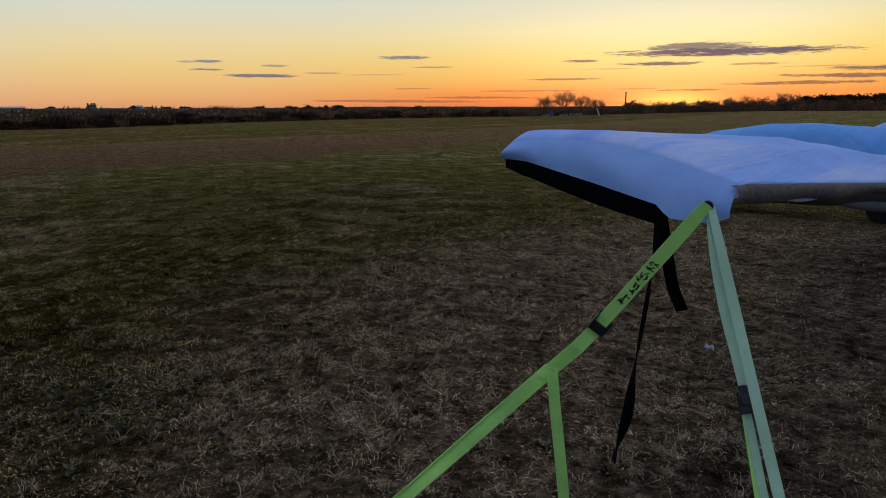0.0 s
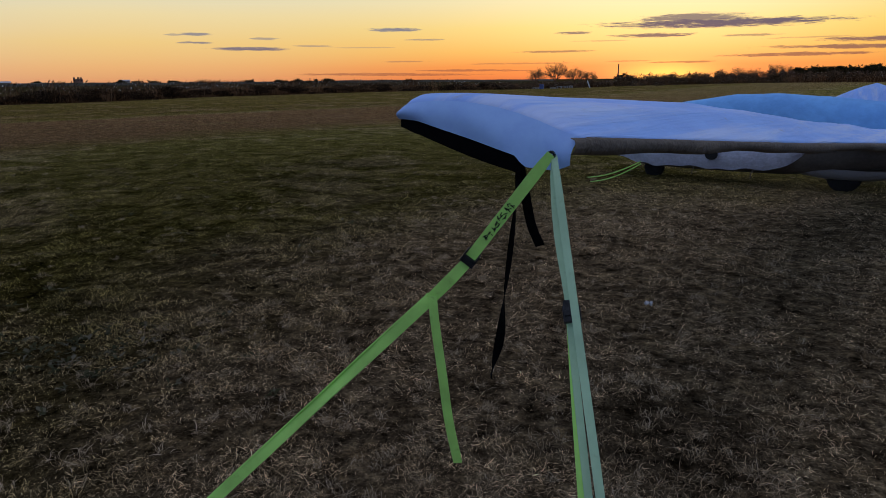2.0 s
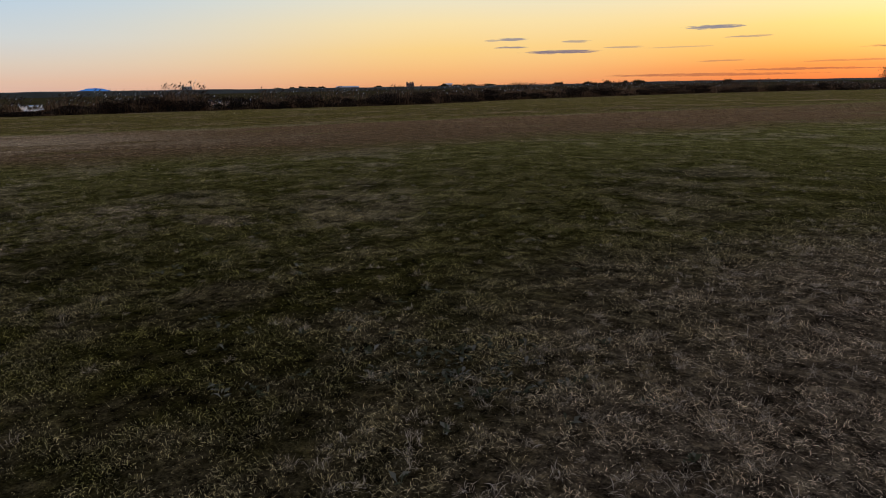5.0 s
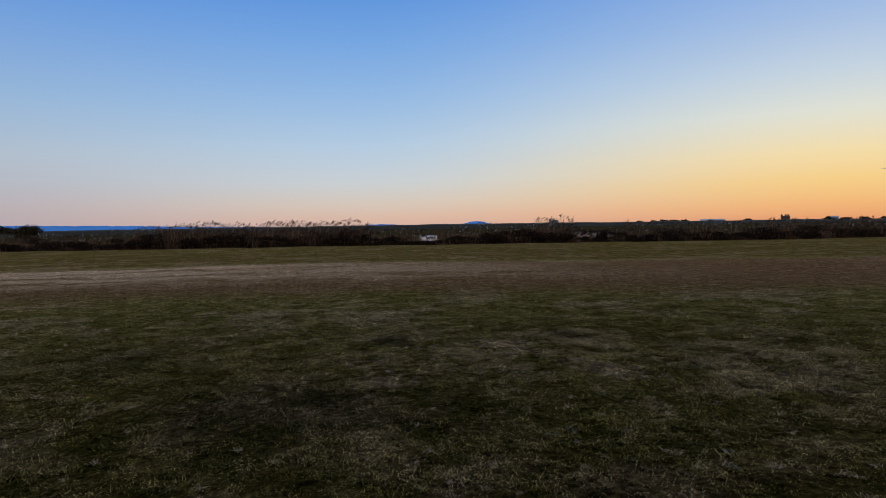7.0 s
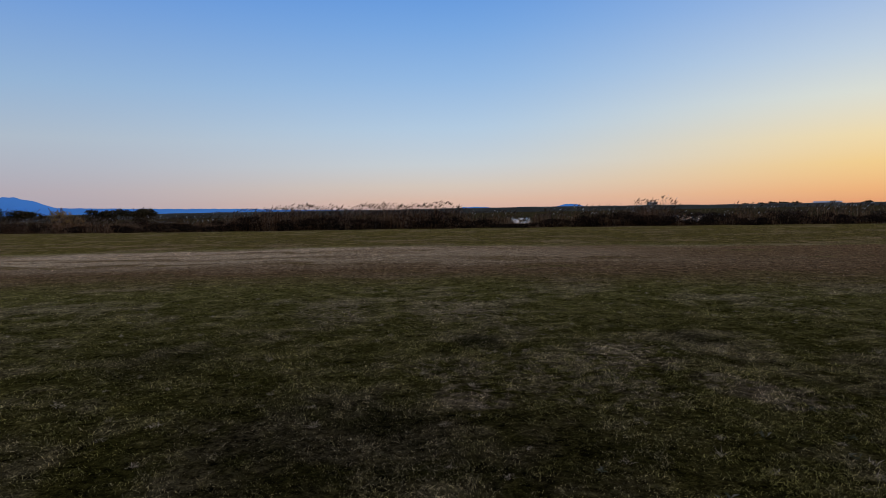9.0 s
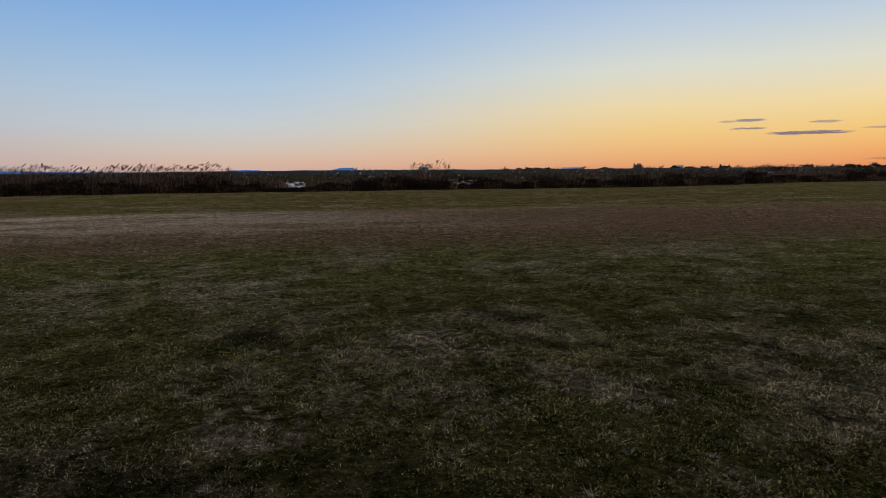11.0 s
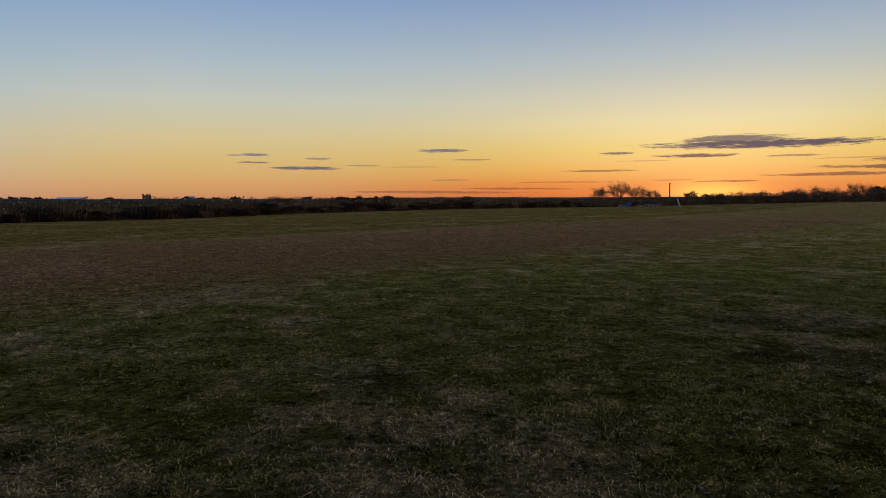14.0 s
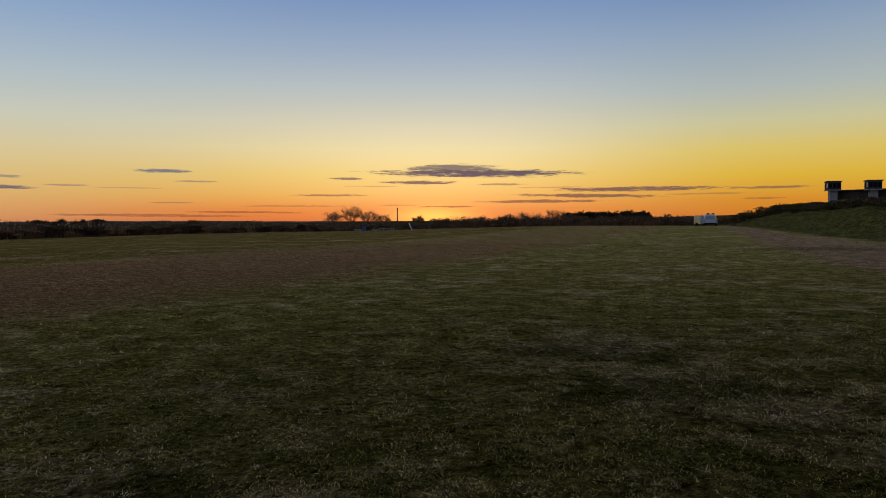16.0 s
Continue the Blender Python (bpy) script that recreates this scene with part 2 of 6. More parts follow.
def field_colour(N, pos):
    """Dry and green grass, the brown strip across the field, the bare track and the soil by the aircraft."""
    x, y, z = N.split(pos)
    huge, big = N.noise(pos, 0.06, 4), N.noise(pos, 0.32, 5, 0.6)
    mid, small = N.noise(pos, 1.7, 4, 0.6), N.noise(pos, 9.0, 3, 0.6)
    green = N.mix(N.step(mid, 0.36, 0.66), (0.205, 0.180, 0.046), (0.375, 0.315, 0.104))
    dry = N.mix(N.step(small, 0.3, 0.7), (0.58, 0.425, 0.262), (0.92, 0.71, 0.475))
    warp = N.math("ADD", N.math("MULTIPLY", N.math("SUBTRACT", big, 0.5), 5.0), N.math("MULTIPLY", N.math("SUBTRACT", mid, 0.5), 2.0))
    # dead grass close to the tied-down aircraft and in loose patches
    near = N.math("POWER", N.math("ADD", N.math("POWER", N.math("DIVIDE", N.math("SUBTRACT", x, 2.0), 5.0), 2.0), N.math("POWER", N.math("DIVIDE", N.math("SUBTRACT", y, 3.5), 6.5), 2.0)), 0.5)
    dead = N.math("SUBTRACT", 1.0, N.step(N.math("ADD", near, N.math("MULTIPLY", warp, 0.16)), 0.55, 1.25))
    loose = N.step(N.math("ADD", N.math("MULTIPLY", big, 0.65), N.math("MULTIPLY", mid, 0.35)), 0.50, 0.60)
    col = N.mix(N.math("MAXIMUM", dead, N.math("MULTIPLY", loose, 0.36)), green, dry)
    q = N.math("ADD", N.math("ADD", N.math("MULTIPLY", x, STRIP[0]), N.math("MULTIPLY", y, STRIP[1])), N.math("MULTIPLY", warp, 0.85))
    q = N.math("SUBTRACT", q, N.math("MULTIPLY", N.math("MINIMUM", N.math("SUBTRACT", y, 3.0), 0.0), 0.33))
    band = N.math("MULTIPLY", N.step(q, 15.5, 20.5), N.math("SUBTRACT", 1.0, N.step(q, 29.6, 31.8)))
    rust = N.mix(N.step(small, 0.3, 0.7), (0.235, 0.132, 0.066), (0.42, 0.25, 0.13))
    straw = N.mix(N.step(small, 0.3, 0.7), (0.74, 0.52, 0.31), (0.95, 0.71, 0.46))
    streak = N.noise(N.scaled(N.join(q, N.math("ADD", N.math("MULTIPLY", x, 0.42), N.math("MULTIPLY", y, 0.908)), 0.0), (0.8, 0.13, 1.0)), 1.0, 5, 0.65)
    pale = N.math("MULTIPLY", N.step(N.math("ADD", q, N.math("MULTIPLY", N.math("SUBTRACT", small, 0.5), 5.0)), 19.5, 25.0), N.math("MULTIPLY", N.step(streak, 0.35, 0.56), N.math("SUBTRACT", 1.0, N.step(y, -1.0, 17.0))))
    fade = N.math("SUBTRACT", 0.9, N.math("MULTIPLY", N.step(y, 25.0, 70.0), 0.45))
    col = N.mix(N.math("MULTIPLY", N.math("MULTIPLY", band, fade), N.step(streak, 0.22, 0.46)), col, N.mix(pale, rust, straw))
    edge_pale = N.math("MULTIPLY", N.math("MULTIPLY", N.step(q, 33.0, 35.0), N.math("SUBTRACT", 1.0, N.step(q, 37.0, 39.0))), N.step(streak, 0.52, 0.62))
    col = N.mix(N.math("MULTIPLY", edge_pale, 0.55), col, straw)
    wild = N.step(q, 30.5, 33.0)
    col = N.mix(N.math("MULTIPLY", wild, 0.75), col, N.mix(1.0, col, (0.66, 0.55, 0.48), "MULTIPLY"))
    # bare track beside the bank
    d = N.math("SUBTRACT", N.math("SUBTRACT", x, 4.6), N.math("MULTIPLY", N.math("SUBTRACT", y, 20.0), 0.36))
    e = N.math("SUBTRACT", N.math("SUBTRACT", x, 10.6), N.math("MULTIPLY", y, 0.235))
    ahead = N.step(y, 12.0, 18.0)
    bare = N.math("MULTIPLY", N.math("MULTIPLY", N.step(N.math("ADD", d, N.math("MULTIPLY", warp, 0.6)), -1.0, 1.2), N.math("SUBTRACT", 1.0, N.step(N.math("ADD", e, N.math("MULTIPLY", warp, 0.3)), -2.0, 0.6))), ahead)
    dirt = N.mix(N.step(mid, 0.35, 0.65), (0.24, 0.16, 0.10), (0.48, 0.33, 0.21))
    col = N.mix(N.math("MULTIPLY", bare, N.step(big, 0.33, 0.47)), col, dirt)
    # open soil
    damp = N.math("ADD", N.math("POWER", N.math("DIVIDE", N.math("SUBTRACT", x, 0.42), 0.42), 2.0), N.math("POWER", N.math("DIVIDE", N.math("SUBTRACT", y, 2.55), 0.42), 2.0))
    damp = N.math("SUBTRACT", 1.0, N.step(N.math("ADD", damp, N.math("MULTIPLY", warp, 0.7)), 0.5, 1.5))
    soil = N.math("MULTIPLY", N.math("MULTIPLY", dead, N.step(N.math("ADD", N.math("MULTIPLY", mid, 0.7), N.math("MULTIPLY", big, 0.3)), 0.52, 0.64)), 0.22)
    soil = N.math("MAXIMUM", soil, N.math("MULTIPLY", damp, 0.5))
    col = N.mix(soil, col, (0.058, 0.037, 0.024))
    # patches of their own in the turf: middle, half axes, strength
    for px, py, ax, ay, amount in PALE_PATCHES:
        p = N.math("ADD", N.math("POWER", N.math("DIVIDE", N.math("SUBTRACT", x, px), ax), 2.0), N.math("POWER", N.math("DIVIDE", N.math("SUBTRACT", y, py), ay), 2.0))
        p = N.math("SUBTRACT", 1.0, N.step(N.math("ADD", p, N.math("MULTIPLY", warp, 0.5)), 0.35, 1.5))
        col = N.mix(N.math("MULTIPLY", N.math("MULTIPLY", p, N.step(N.math("ADD", N.math("MULTIPLY", small, 0.6), N.math("MULTIPLY", mid, 0.4)), 0.44, 0.56)), amount), col, dry)
    for px, py, ax, ay, amount in DARK_PATCHES:
        p = N.math("ADD", N.math("POWER", N.math("DIVIDE", N.math("SUBTRACT", x, px), ax), 2.0), N.math("POWER", N.math("DIVIDE", N.math("SUBTRACT", y, py), ay), 2.0))
        p = N.math("SUBTRACT", 1.0, N.step(N.math("ADD", p, N.math("MULTIPLY", warp, 0.5)), 0.35, 1.5))
        col = N.mix(N.math("MULTIPLY", p, amount), col, (0.055, 0.046, 0.024))
    # grass of the bank
    bank = N.mix(N.step(mid, 0.35, 0.62), (0.055, 0.055, 0.017), (0.165, 0.150, 0.046))
    col = N.mix(N.step(e, -0.5, 1.5), col, bank)
    far = N.step(N.math("ADD", N.math("POWER", x, 2.0), N.math("POWER", y, 2.0)), 16000.0, 40000.0)
    return N.mix(far, col, N.mix(huge, (0.05, 0.042, 0.018), (0.10, 0.078, 0.035)))


def ground_fill(N, pos):
    """Soil and thatch between the blades, and the turf itself where it is too far to tell its blades."""
    fine, tuft = N.noise(pos, 75.0, 3, 0.7), N.noise(pos, 17.0, 4, 0.7)
    clump, hump = N.noise(pos, 8.5, 4, 0.65), N.noise(pos, 3.2, 4, 0.6)
    col = field_colour(N, pos)
    close = N.ramp(N.math("ADD", N.math("MULTIPLY", fine, 0.5), N.math("MULTIPLY", tuft, 0.5)), [(0.36, (0.16, 0.15, 0.14)), (0.46, (0.60, 0.58, 0.56)), (0.54, (1.10, 1.10, 1.06)), (0.66, (2.2, 2.15, 2.05))])
    loose = N.ramp(N.math("ADD", N.math("MULTIPLY", clump, 0.55), N.math("MULTIPLY", hump, 0.45)), [(0.36, (0.26, 0.25, 0.24)), (0.46, (0.78, 0.77, 0.75)), (0.55, (1.10, 1.10, 1.08)), (0.66, (1.75, 1.72, 1.62))])
    col = N.mix(1.0, N.mix(1.0, col, close, "MULTIPLY"), loose, "MULTIPLY")
    # shade between blades painted in, darkest round the camera's walk, fading by 30 m
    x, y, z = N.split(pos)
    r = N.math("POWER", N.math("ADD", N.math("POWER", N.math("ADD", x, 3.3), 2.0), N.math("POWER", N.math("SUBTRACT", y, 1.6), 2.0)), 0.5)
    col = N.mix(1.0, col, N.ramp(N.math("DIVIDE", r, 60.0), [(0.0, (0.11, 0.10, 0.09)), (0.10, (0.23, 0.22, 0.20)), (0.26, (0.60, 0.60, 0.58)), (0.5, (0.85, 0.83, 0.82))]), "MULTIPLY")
    return col, (N.math("ADD", N.math("MULTIPLY", tuft, 1.0), N.math("MULTIPLY", fine, 0.5)), 1.0, 0.06)


def blade_fill(N, pos, spread=1.0):
    """Grass blades: green or straw by tuft, each with its own tone; spread: how far the tones lie apart."""
    r = N.put("ShaderNodeNewGeometry").outputs["Random Per Island"]
    col = field_colour(N, pos)
    tuft = N.math("ADD", N.math("MULTIPLY", N.noise(pos, 9.0, 3, 0.6), 0.5), N.math("MULTIPLY", N.noise(pos, 1.5, 4, 0.65), 0.5))
    straw = N.step(N.math("ADD", tuft, N.math("MULTIPLY", N.math("SUBTRACT", r, 0.5), 0.12)), 0.49, 0.60)
    col = N.mix(N.math("MULTIPLY", straw, 0.42), col, (0.44, 0.345, 0.225))
    patchy = N.ramp(N.math("ADD", N.math("MULTIPLY", N.noise(pos, 7.5, 4, 0.65), 0.55), N.math("MULTIPLY", N.noise(pos, 2.3, 4, 0.6), 0.45)), [(0.37, (0.50, 0.49, 0.47)), (0.5, (0.95, 0.95, 0.93)), (0.63, (1.42, 1.40, 1.34))])
    col = N.mix(1.0, col, patchy, "MULTIPLY")
    tones = [(0.0, (0.06, 0.058, 0.053)), (0.5, (0.49, 0.48, 0.46)), (0.8, (1.20, 1.14, 1.09)), (1.0, (2.6, 2.47, 2.33))]
    tone = N.ramp(N.math("FRACT", N.math("MULTIPLY", r, 7.31)), [(p, tuple(0.82 + (c - 0.82) * spread for c in rgb)) for p, rgb in tones])
    return N.mix(1.0, col, tone, "MULTIPLY")


def far_blade_fill(N, pos):
    return blade_fill(N, pos, 0.45)


def island(name, stops, rough=0.9, spec=0.04):
    def fill(N, pos):
        r = N.put("ShaderNodeNewGeometry").outputs["Random Per Island"]
        col = N.ramp(r, stops)
        return N.mix(N.step(N.noise(pos, 0.5, 3), 0.35, 0.65), N.mix(1.0, col, (0.7, 0.7, 0.7), "MULTIPLY"), col)
    return material(name, fill, rough, 0.0, spec, 0.4)


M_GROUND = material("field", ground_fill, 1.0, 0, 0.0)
M_BLADE = material("grass_blades", blade_fill, 0.9, 0, 0.0, 0.3)
M_FARBLADE = material("field_blades", far_blade_fill, 0.9, 0, 0.0, 0.3)
M_TUFT = island("dead_tufts", [(0, (0.26, 0.185, 0.11)), (0.6, (0.52, 0.40, 0.265)), (1, (0.82, 0.66, 0.48))])
M_REED = island("reed_stalks", [(0, (0.025, 0.013, 0.007)), (0.4, (0.14, 0.064, 0.027)), (0.8, (0.29, 0.155, 0.075)), (1, (0.46, 0.32, 0.20))])
# dark plumes: their silhouette against the bright sky is put into the colour
M_PLUME = island("reed_plumes", [(0, (0.04, 0.026, 0.016)), (0.8, (0.12, 0.08, 0.05)), (1, (0.24, 0.18, 0.13))])
M_PALEPLUME = island("pale_plumes", [(0, (0.55, 0.50, 0.44)), (0.5, (0.80, 0.76, 0.70)), (1, (0.92, 0.9, 0.86))])
M_SHRUB = island("shrub_leaves", [(0, (0.024, 0.020, 0.009)), (0.6, (0.060, 0.047, 0.020)), (1, (0.13, 0.092, 0.042))])
M_HEDGE = island("hedge_leaves", [(0, (0.045, 0.030, 0.018)), (0.6, (0.15, 0.095, 0.056)), (0.95, (0.30, 0.20, 0.12)), (0.975, (0.5, 0.43, 0.35)), (1, (0.6, 0.52, 0.42))])
M_BRAMBLE = island("bramble_leaves", [(0, (0.010, 0.007, 0.005)), (0.7, (0.036, 0.021, 0.012)), (1, (0.085, 0.05, 0.026))])
M_BANKLEAF = island("bank_leaves", [(0, (0.030, 0.027, 0.012)), (0.6, (0.085, 0.070, 0.030)), (0.95, (0.19, 0.14, 0.07)), (1, (0.45, 0.36, 0.26))])
M_BANKWEED = island("bank_weeds", [(0, (0.05, 0.056, 0.018)), (0.6, (0.155, 0.158, 0.050)), (1, (0.34, 0.30, 0.13))])
M_LEAF_RUST = island("rusty_leaves", [(0, (0.28, 0.15, 0.06)), (1, (0.60, 0.34, 0.15))])
M_LEAF_YELLOW = island("yellow_leaves", [(0, (0.20, 0.125, 0.045)), (1, (0.50, 0.33, 0.12))])
M_WEED = island("weed_leaves", [(0, (0.05, 0.054, 0.023)), (0.6, (0.11, 0.108, 0.060)), (1, (0.27, 0.24, 0.18))])
M_BARK = simple("bark", (0.13, 0.085, 0.055), 0.3, 3.0, 0.9, bump=0.4)


def cover_fill(N, pos):
    """White canopy cloth, the evening sky's blue light put into its colour; paler streaks and folds run along the wing.
    """
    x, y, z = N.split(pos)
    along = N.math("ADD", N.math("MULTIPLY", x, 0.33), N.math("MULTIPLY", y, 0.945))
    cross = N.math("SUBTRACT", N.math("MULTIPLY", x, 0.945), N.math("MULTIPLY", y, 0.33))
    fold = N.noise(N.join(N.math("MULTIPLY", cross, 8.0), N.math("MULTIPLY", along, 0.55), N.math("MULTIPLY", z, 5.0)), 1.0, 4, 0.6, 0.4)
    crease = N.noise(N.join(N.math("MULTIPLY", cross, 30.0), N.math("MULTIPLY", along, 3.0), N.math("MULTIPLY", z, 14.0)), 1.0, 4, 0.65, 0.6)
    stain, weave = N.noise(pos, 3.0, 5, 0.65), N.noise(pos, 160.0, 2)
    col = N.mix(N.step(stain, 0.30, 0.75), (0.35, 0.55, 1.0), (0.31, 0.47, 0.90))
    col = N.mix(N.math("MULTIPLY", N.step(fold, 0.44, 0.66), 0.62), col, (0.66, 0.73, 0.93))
    col = N.mix(N.math("MULTIPLY", N.step(N.noise(pos, 11.0, 4, 0.7), 0.58, 0.78), 0.38), col, (0.42, 0.37, 0.33))
    h = N.math("ADD", N.math("ADD", fold, N.math("MULTIPLY", crease, 0.22)), N.math("MULTIPLY", weave, 0.010))
    return col, (h, 0.6, 0.06)


M_COVER = material("sky_tinted_cover_cloth", cover_fill, 0.8, 0, 0.12)
# same white cloth without streaks, again with the sky's blue light in its colour
M_FLAP = simple("sky_tinted_end_cloth", (0.345, 0.525, 0.97), 0.10, 2.2, 0.8, spec=0.12, bump=0.15, dist=0.01)
M_BLUECLOTH = simple("light_blue_cloth", (0.20, 0.46, 0.92), 0.12, 1.2, 0.7, spec=0.15, bump=0.4, dist=0.02)
# shade under the curled hem is put into this grey-brown; tie tapes share it
M_GREY = simple("shaded_hem_and_tape_cloth", (0.135, 0.108, 0.088), 0.2, 5.0, 0.85, bump=0.5, dist=0.02)
M_SKIRT = simple("grey_white_cloth", (0.50, 0.51, 0.60), 0.15, 2.5, 0.75, spec=0.15, bump=0.6, dist=0.03)
M_GEL = simple("white_gelcoat", (0.26, 0.25, 0.25), 0.06, 2.0, 0.3, spec=0.5, bump=0.0)
# the shadow beneath the wing is put into this grey-brown fuselage colour
M_BELLY = simple("shaded_grey_gelcoat", (0.13, 0.115, 0.10), 0.2, 3.0, 0.6, spec=0.2, bump=0.0)
M_BLACK = simple("black_webbing", (0.0025, 0.0025, 0.003), 0.3, 60.0, 0.9, spec=0.04, bump=0.3, dist=0.002)
M_TYRE = simple("tyre_rubber", (0.012, 0.012, 0.012), 0.3, 20.0, 0.85, bump=0.3, dist=0.004)
M_STEEL = simple("dull_steel", (0.25, 0.24, 0.23), 0.3, 30.0, 0.45, 0.9, bump=0.1)
M_BUCKLE = simple("dark_buckle_steel", (0.03, 0.03, 0.032), 0.4, 60.0, 0.5, 0.7, bump=0.1, dist=0.002)


def webbing(name, base):
    def fill(N, pos):
        w = N.noise(pos, 420.0, 2)
        big = N.noise(pos, 7.0, 4, 0.6)
        dirt = N.noise(pos, 38.0, 4, 0.7)
        col = N.mix(N.step(big, 0.3, 0.7), tuple(c * 0.78 for c in base), base)
        col = N.mix(N.math("MULTIPLY", N.step(dirt, 0.58, 0.78), 0.45), col, tuple(c * 0.45 for c in base))
        return col, (w, 0.5, 0.001)
    return material(name, fill, 0.75, 0, 0.25)


M_LIME = webbing("lime_webbing", (0.50, 0.90, 0.20))
M_MINT = webbing("faded_mint_webbing", (0.46, 0.67, 0.42))
M_INK = simple("black_ink", (0.012, 0.022, 0.012), 0.3, 90.0, 0.8, bump=0.0)
M_CONCRETE = simple("weathered_concrete", (0.30, 0.29, 0.27), 0.25, 0.6, 0.9, bump=0.3, dist=0.02)
M_SHAFT = simple("grey_brown_concrete", (0.30, 0.27, 0.24), 0.2, 0.7, 0.95, spec=0.1, bump=0.2)
M_DARKWALL = simple("dark_cladding", (0.075, 0.055, 0.042), 0.3, 0.8, 0.9, spec=0.05)
M_PAINT = simple("white_vehicle_paint", (0.45, 0.45, 0.47), 0.05, 1.0, 0.3, spec=0.5, bump=0.0)
# cream panel with the sunset's yellow light put into its colour
M_CREAM = simple("sunset_lit_cream", (0.80, 0.56, 0.28), 0.1, 1.0, 0.5, bump=0.0)
M_DARKGLASS = simple("dark_window_glass", (0.02, 0.022, 0.025), 0.1, 1.0, 0.08, spec=0.6, bump=0.0)
M_DULLGLASS = simple("dull_cabin_glass", (0.010, 0.010, 0.011), 0.2, 2.0, 0.8, spec=0.05, bump=0.0)
M_VANGLASS = simple("pale_tinted_glass", (0.30, 0.33, 0.40), 0.1, 2.0, 0.15, spec=0.5, bump=0.0)
M_RED = simple("red_lens", (0.30, 0.02, 0.015), 0.1, 5.0, 0.2, spec=0.5, bump=0.0)
M_BLUE = simple("blue_plastic", (0.07, 0.10, 0.24), 0.2, 2.0, 0.6)
M_PALE = simple("pale_scrap", (0.62, 0.62, 0.64), 0.2, 30.0, 0.7)
M_ROOF = simple("pale_sheet_roof", (0.42, 0.43, 0.45), 0.15, 0.3, 0.5)
M_BRICK = simple("dull_brick_wall", (0.20, 0.11, 0.08), 0.25, 0.4, 0.9)
M_RUST = simple("rusty_steel", (0.16, 0.09, 0.06), 0.3, 0.6, 0.8)
M_BANK = simple("dark_bank_grass", (0.030, 0.028, 0.015), 0.4, 0.05, 0.95, bump=0.5, dist=0.3)


def water_fill(N, pos):
    return (0.02, 0.025, 0.03), (N.noise(pos, 1.1, 4), 0.8, 0.35)


M_WATER = material("river_water", water_fill, 0.06, 0, 0.5)


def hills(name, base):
    """Distant hills of glowing flat blue, with the evening haze painted into their colour."""
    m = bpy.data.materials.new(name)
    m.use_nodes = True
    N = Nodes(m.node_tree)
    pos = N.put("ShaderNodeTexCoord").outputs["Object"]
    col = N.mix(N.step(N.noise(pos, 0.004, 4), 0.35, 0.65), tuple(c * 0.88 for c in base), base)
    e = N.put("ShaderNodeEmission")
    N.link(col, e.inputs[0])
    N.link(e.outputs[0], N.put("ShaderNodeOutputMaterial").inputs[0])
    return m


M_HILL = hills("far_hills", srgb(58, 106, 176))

# ---- mesh helpers ----
ORIGIN = {}


def thing(name, at, label, category, group="", kind=""):
    ob = new(name)
    ob.location = at
    ob.empty_display_size = 0.2
    ORIGIN[ob.name] = Matrix.Translation(at)
    return tagged(ob, label, category, group, kind)


def mesh_of(bm, mat, name, smooth=False):
    me = bpy.data.meshes.new(name)
    bm.to_mesh(me)
    bm.free()
    me.materials.append(mat)
    if smooth:
        me.polygons.foreach_set("use_smooth", [True] * len(me.polygons))
    return me


def part(name, bm, mat, parent=None, label="", smooth=False, world=True):
    """Links a bmesh as one mesh object. world: its points are in world space, else in its parent's."""
    ob = new(name, mesh_of(bm, mat, name, smooth))
    if parent is not None:
        ob.parent = parent
        if world and parent.name in ORIGIN:
            ob.matrix_parent_inverse = ORIGIN[parent.name].inverted()
    return tagged(ob, label)


def fast_mesh(name, verts, tris, mat):
    """A mesh from numpy arrays of points and triangles."""
    me = bpy.data.meshes.new(name)
    v, f = np.asarray(verts, np.float32), np.asarray(tris, np.int32)
    me.vertices.add(len(v))
    me.vertices.foreach_set("co", v.ravel())
    me.loops.add(f.size)
    me.loops.foreach_set("vertex_index", f.ravel())
    me.polygons.add(len(f))
    me.polygons.foreach_set("loop_start", np.arange(0, f.size, f.shape[1], dtype=np.int32))
    me.update(calc_edges=True)
    me.materials.append(mat)
    return me


def box(bm, size, at=(0, 0, 0), m=None, bevel=0.0):
    got = bmesh.ops.create_cube(bm, size=1.0, matrix=(m or Matrix.Identity(4)) @ Matrix.Translation(at) @ Matrix.Diagonal((*size, 1)))
    if bevel:
        bmesh.ops.bevel(bm, geom=list({e for v in got["verts"] for e in v.link_edges}), offset=bevel, segments=2, affect="EDGES", profile=0.6)
    return bm


def tube(bm, pts, radii, sides=6, caps=True):
    """A tapered tube along points."""
    rings = []
    for i, p in enumerate(pts):
        p = Vector(p)
        d = (Vector(pts[min(i + 1, len(pts) - 1)]) - Vector(pts[max(i - 1, 0)])).normalized()
        a = d.orthogonal().normalized()
        b = d.cross(a)
        rings.append([bm.verts.new(p + radii[i] * (math.cos(2 * math.pi * k / sides) * a + math.sin(2 * math.pi * k / sides) * b)) for k in range(sides)])
    for r, s in zip(rings, rings[1:]):
        for k in range(sides):
            bm.faces.new((r[k], r[(k + 1) % sides], s[(k + 1) % sides], s[k]))
    if caps:
        bm.faces.new(rings[0][::-1])
        bm.faces.new(rings[-1])
    return bm


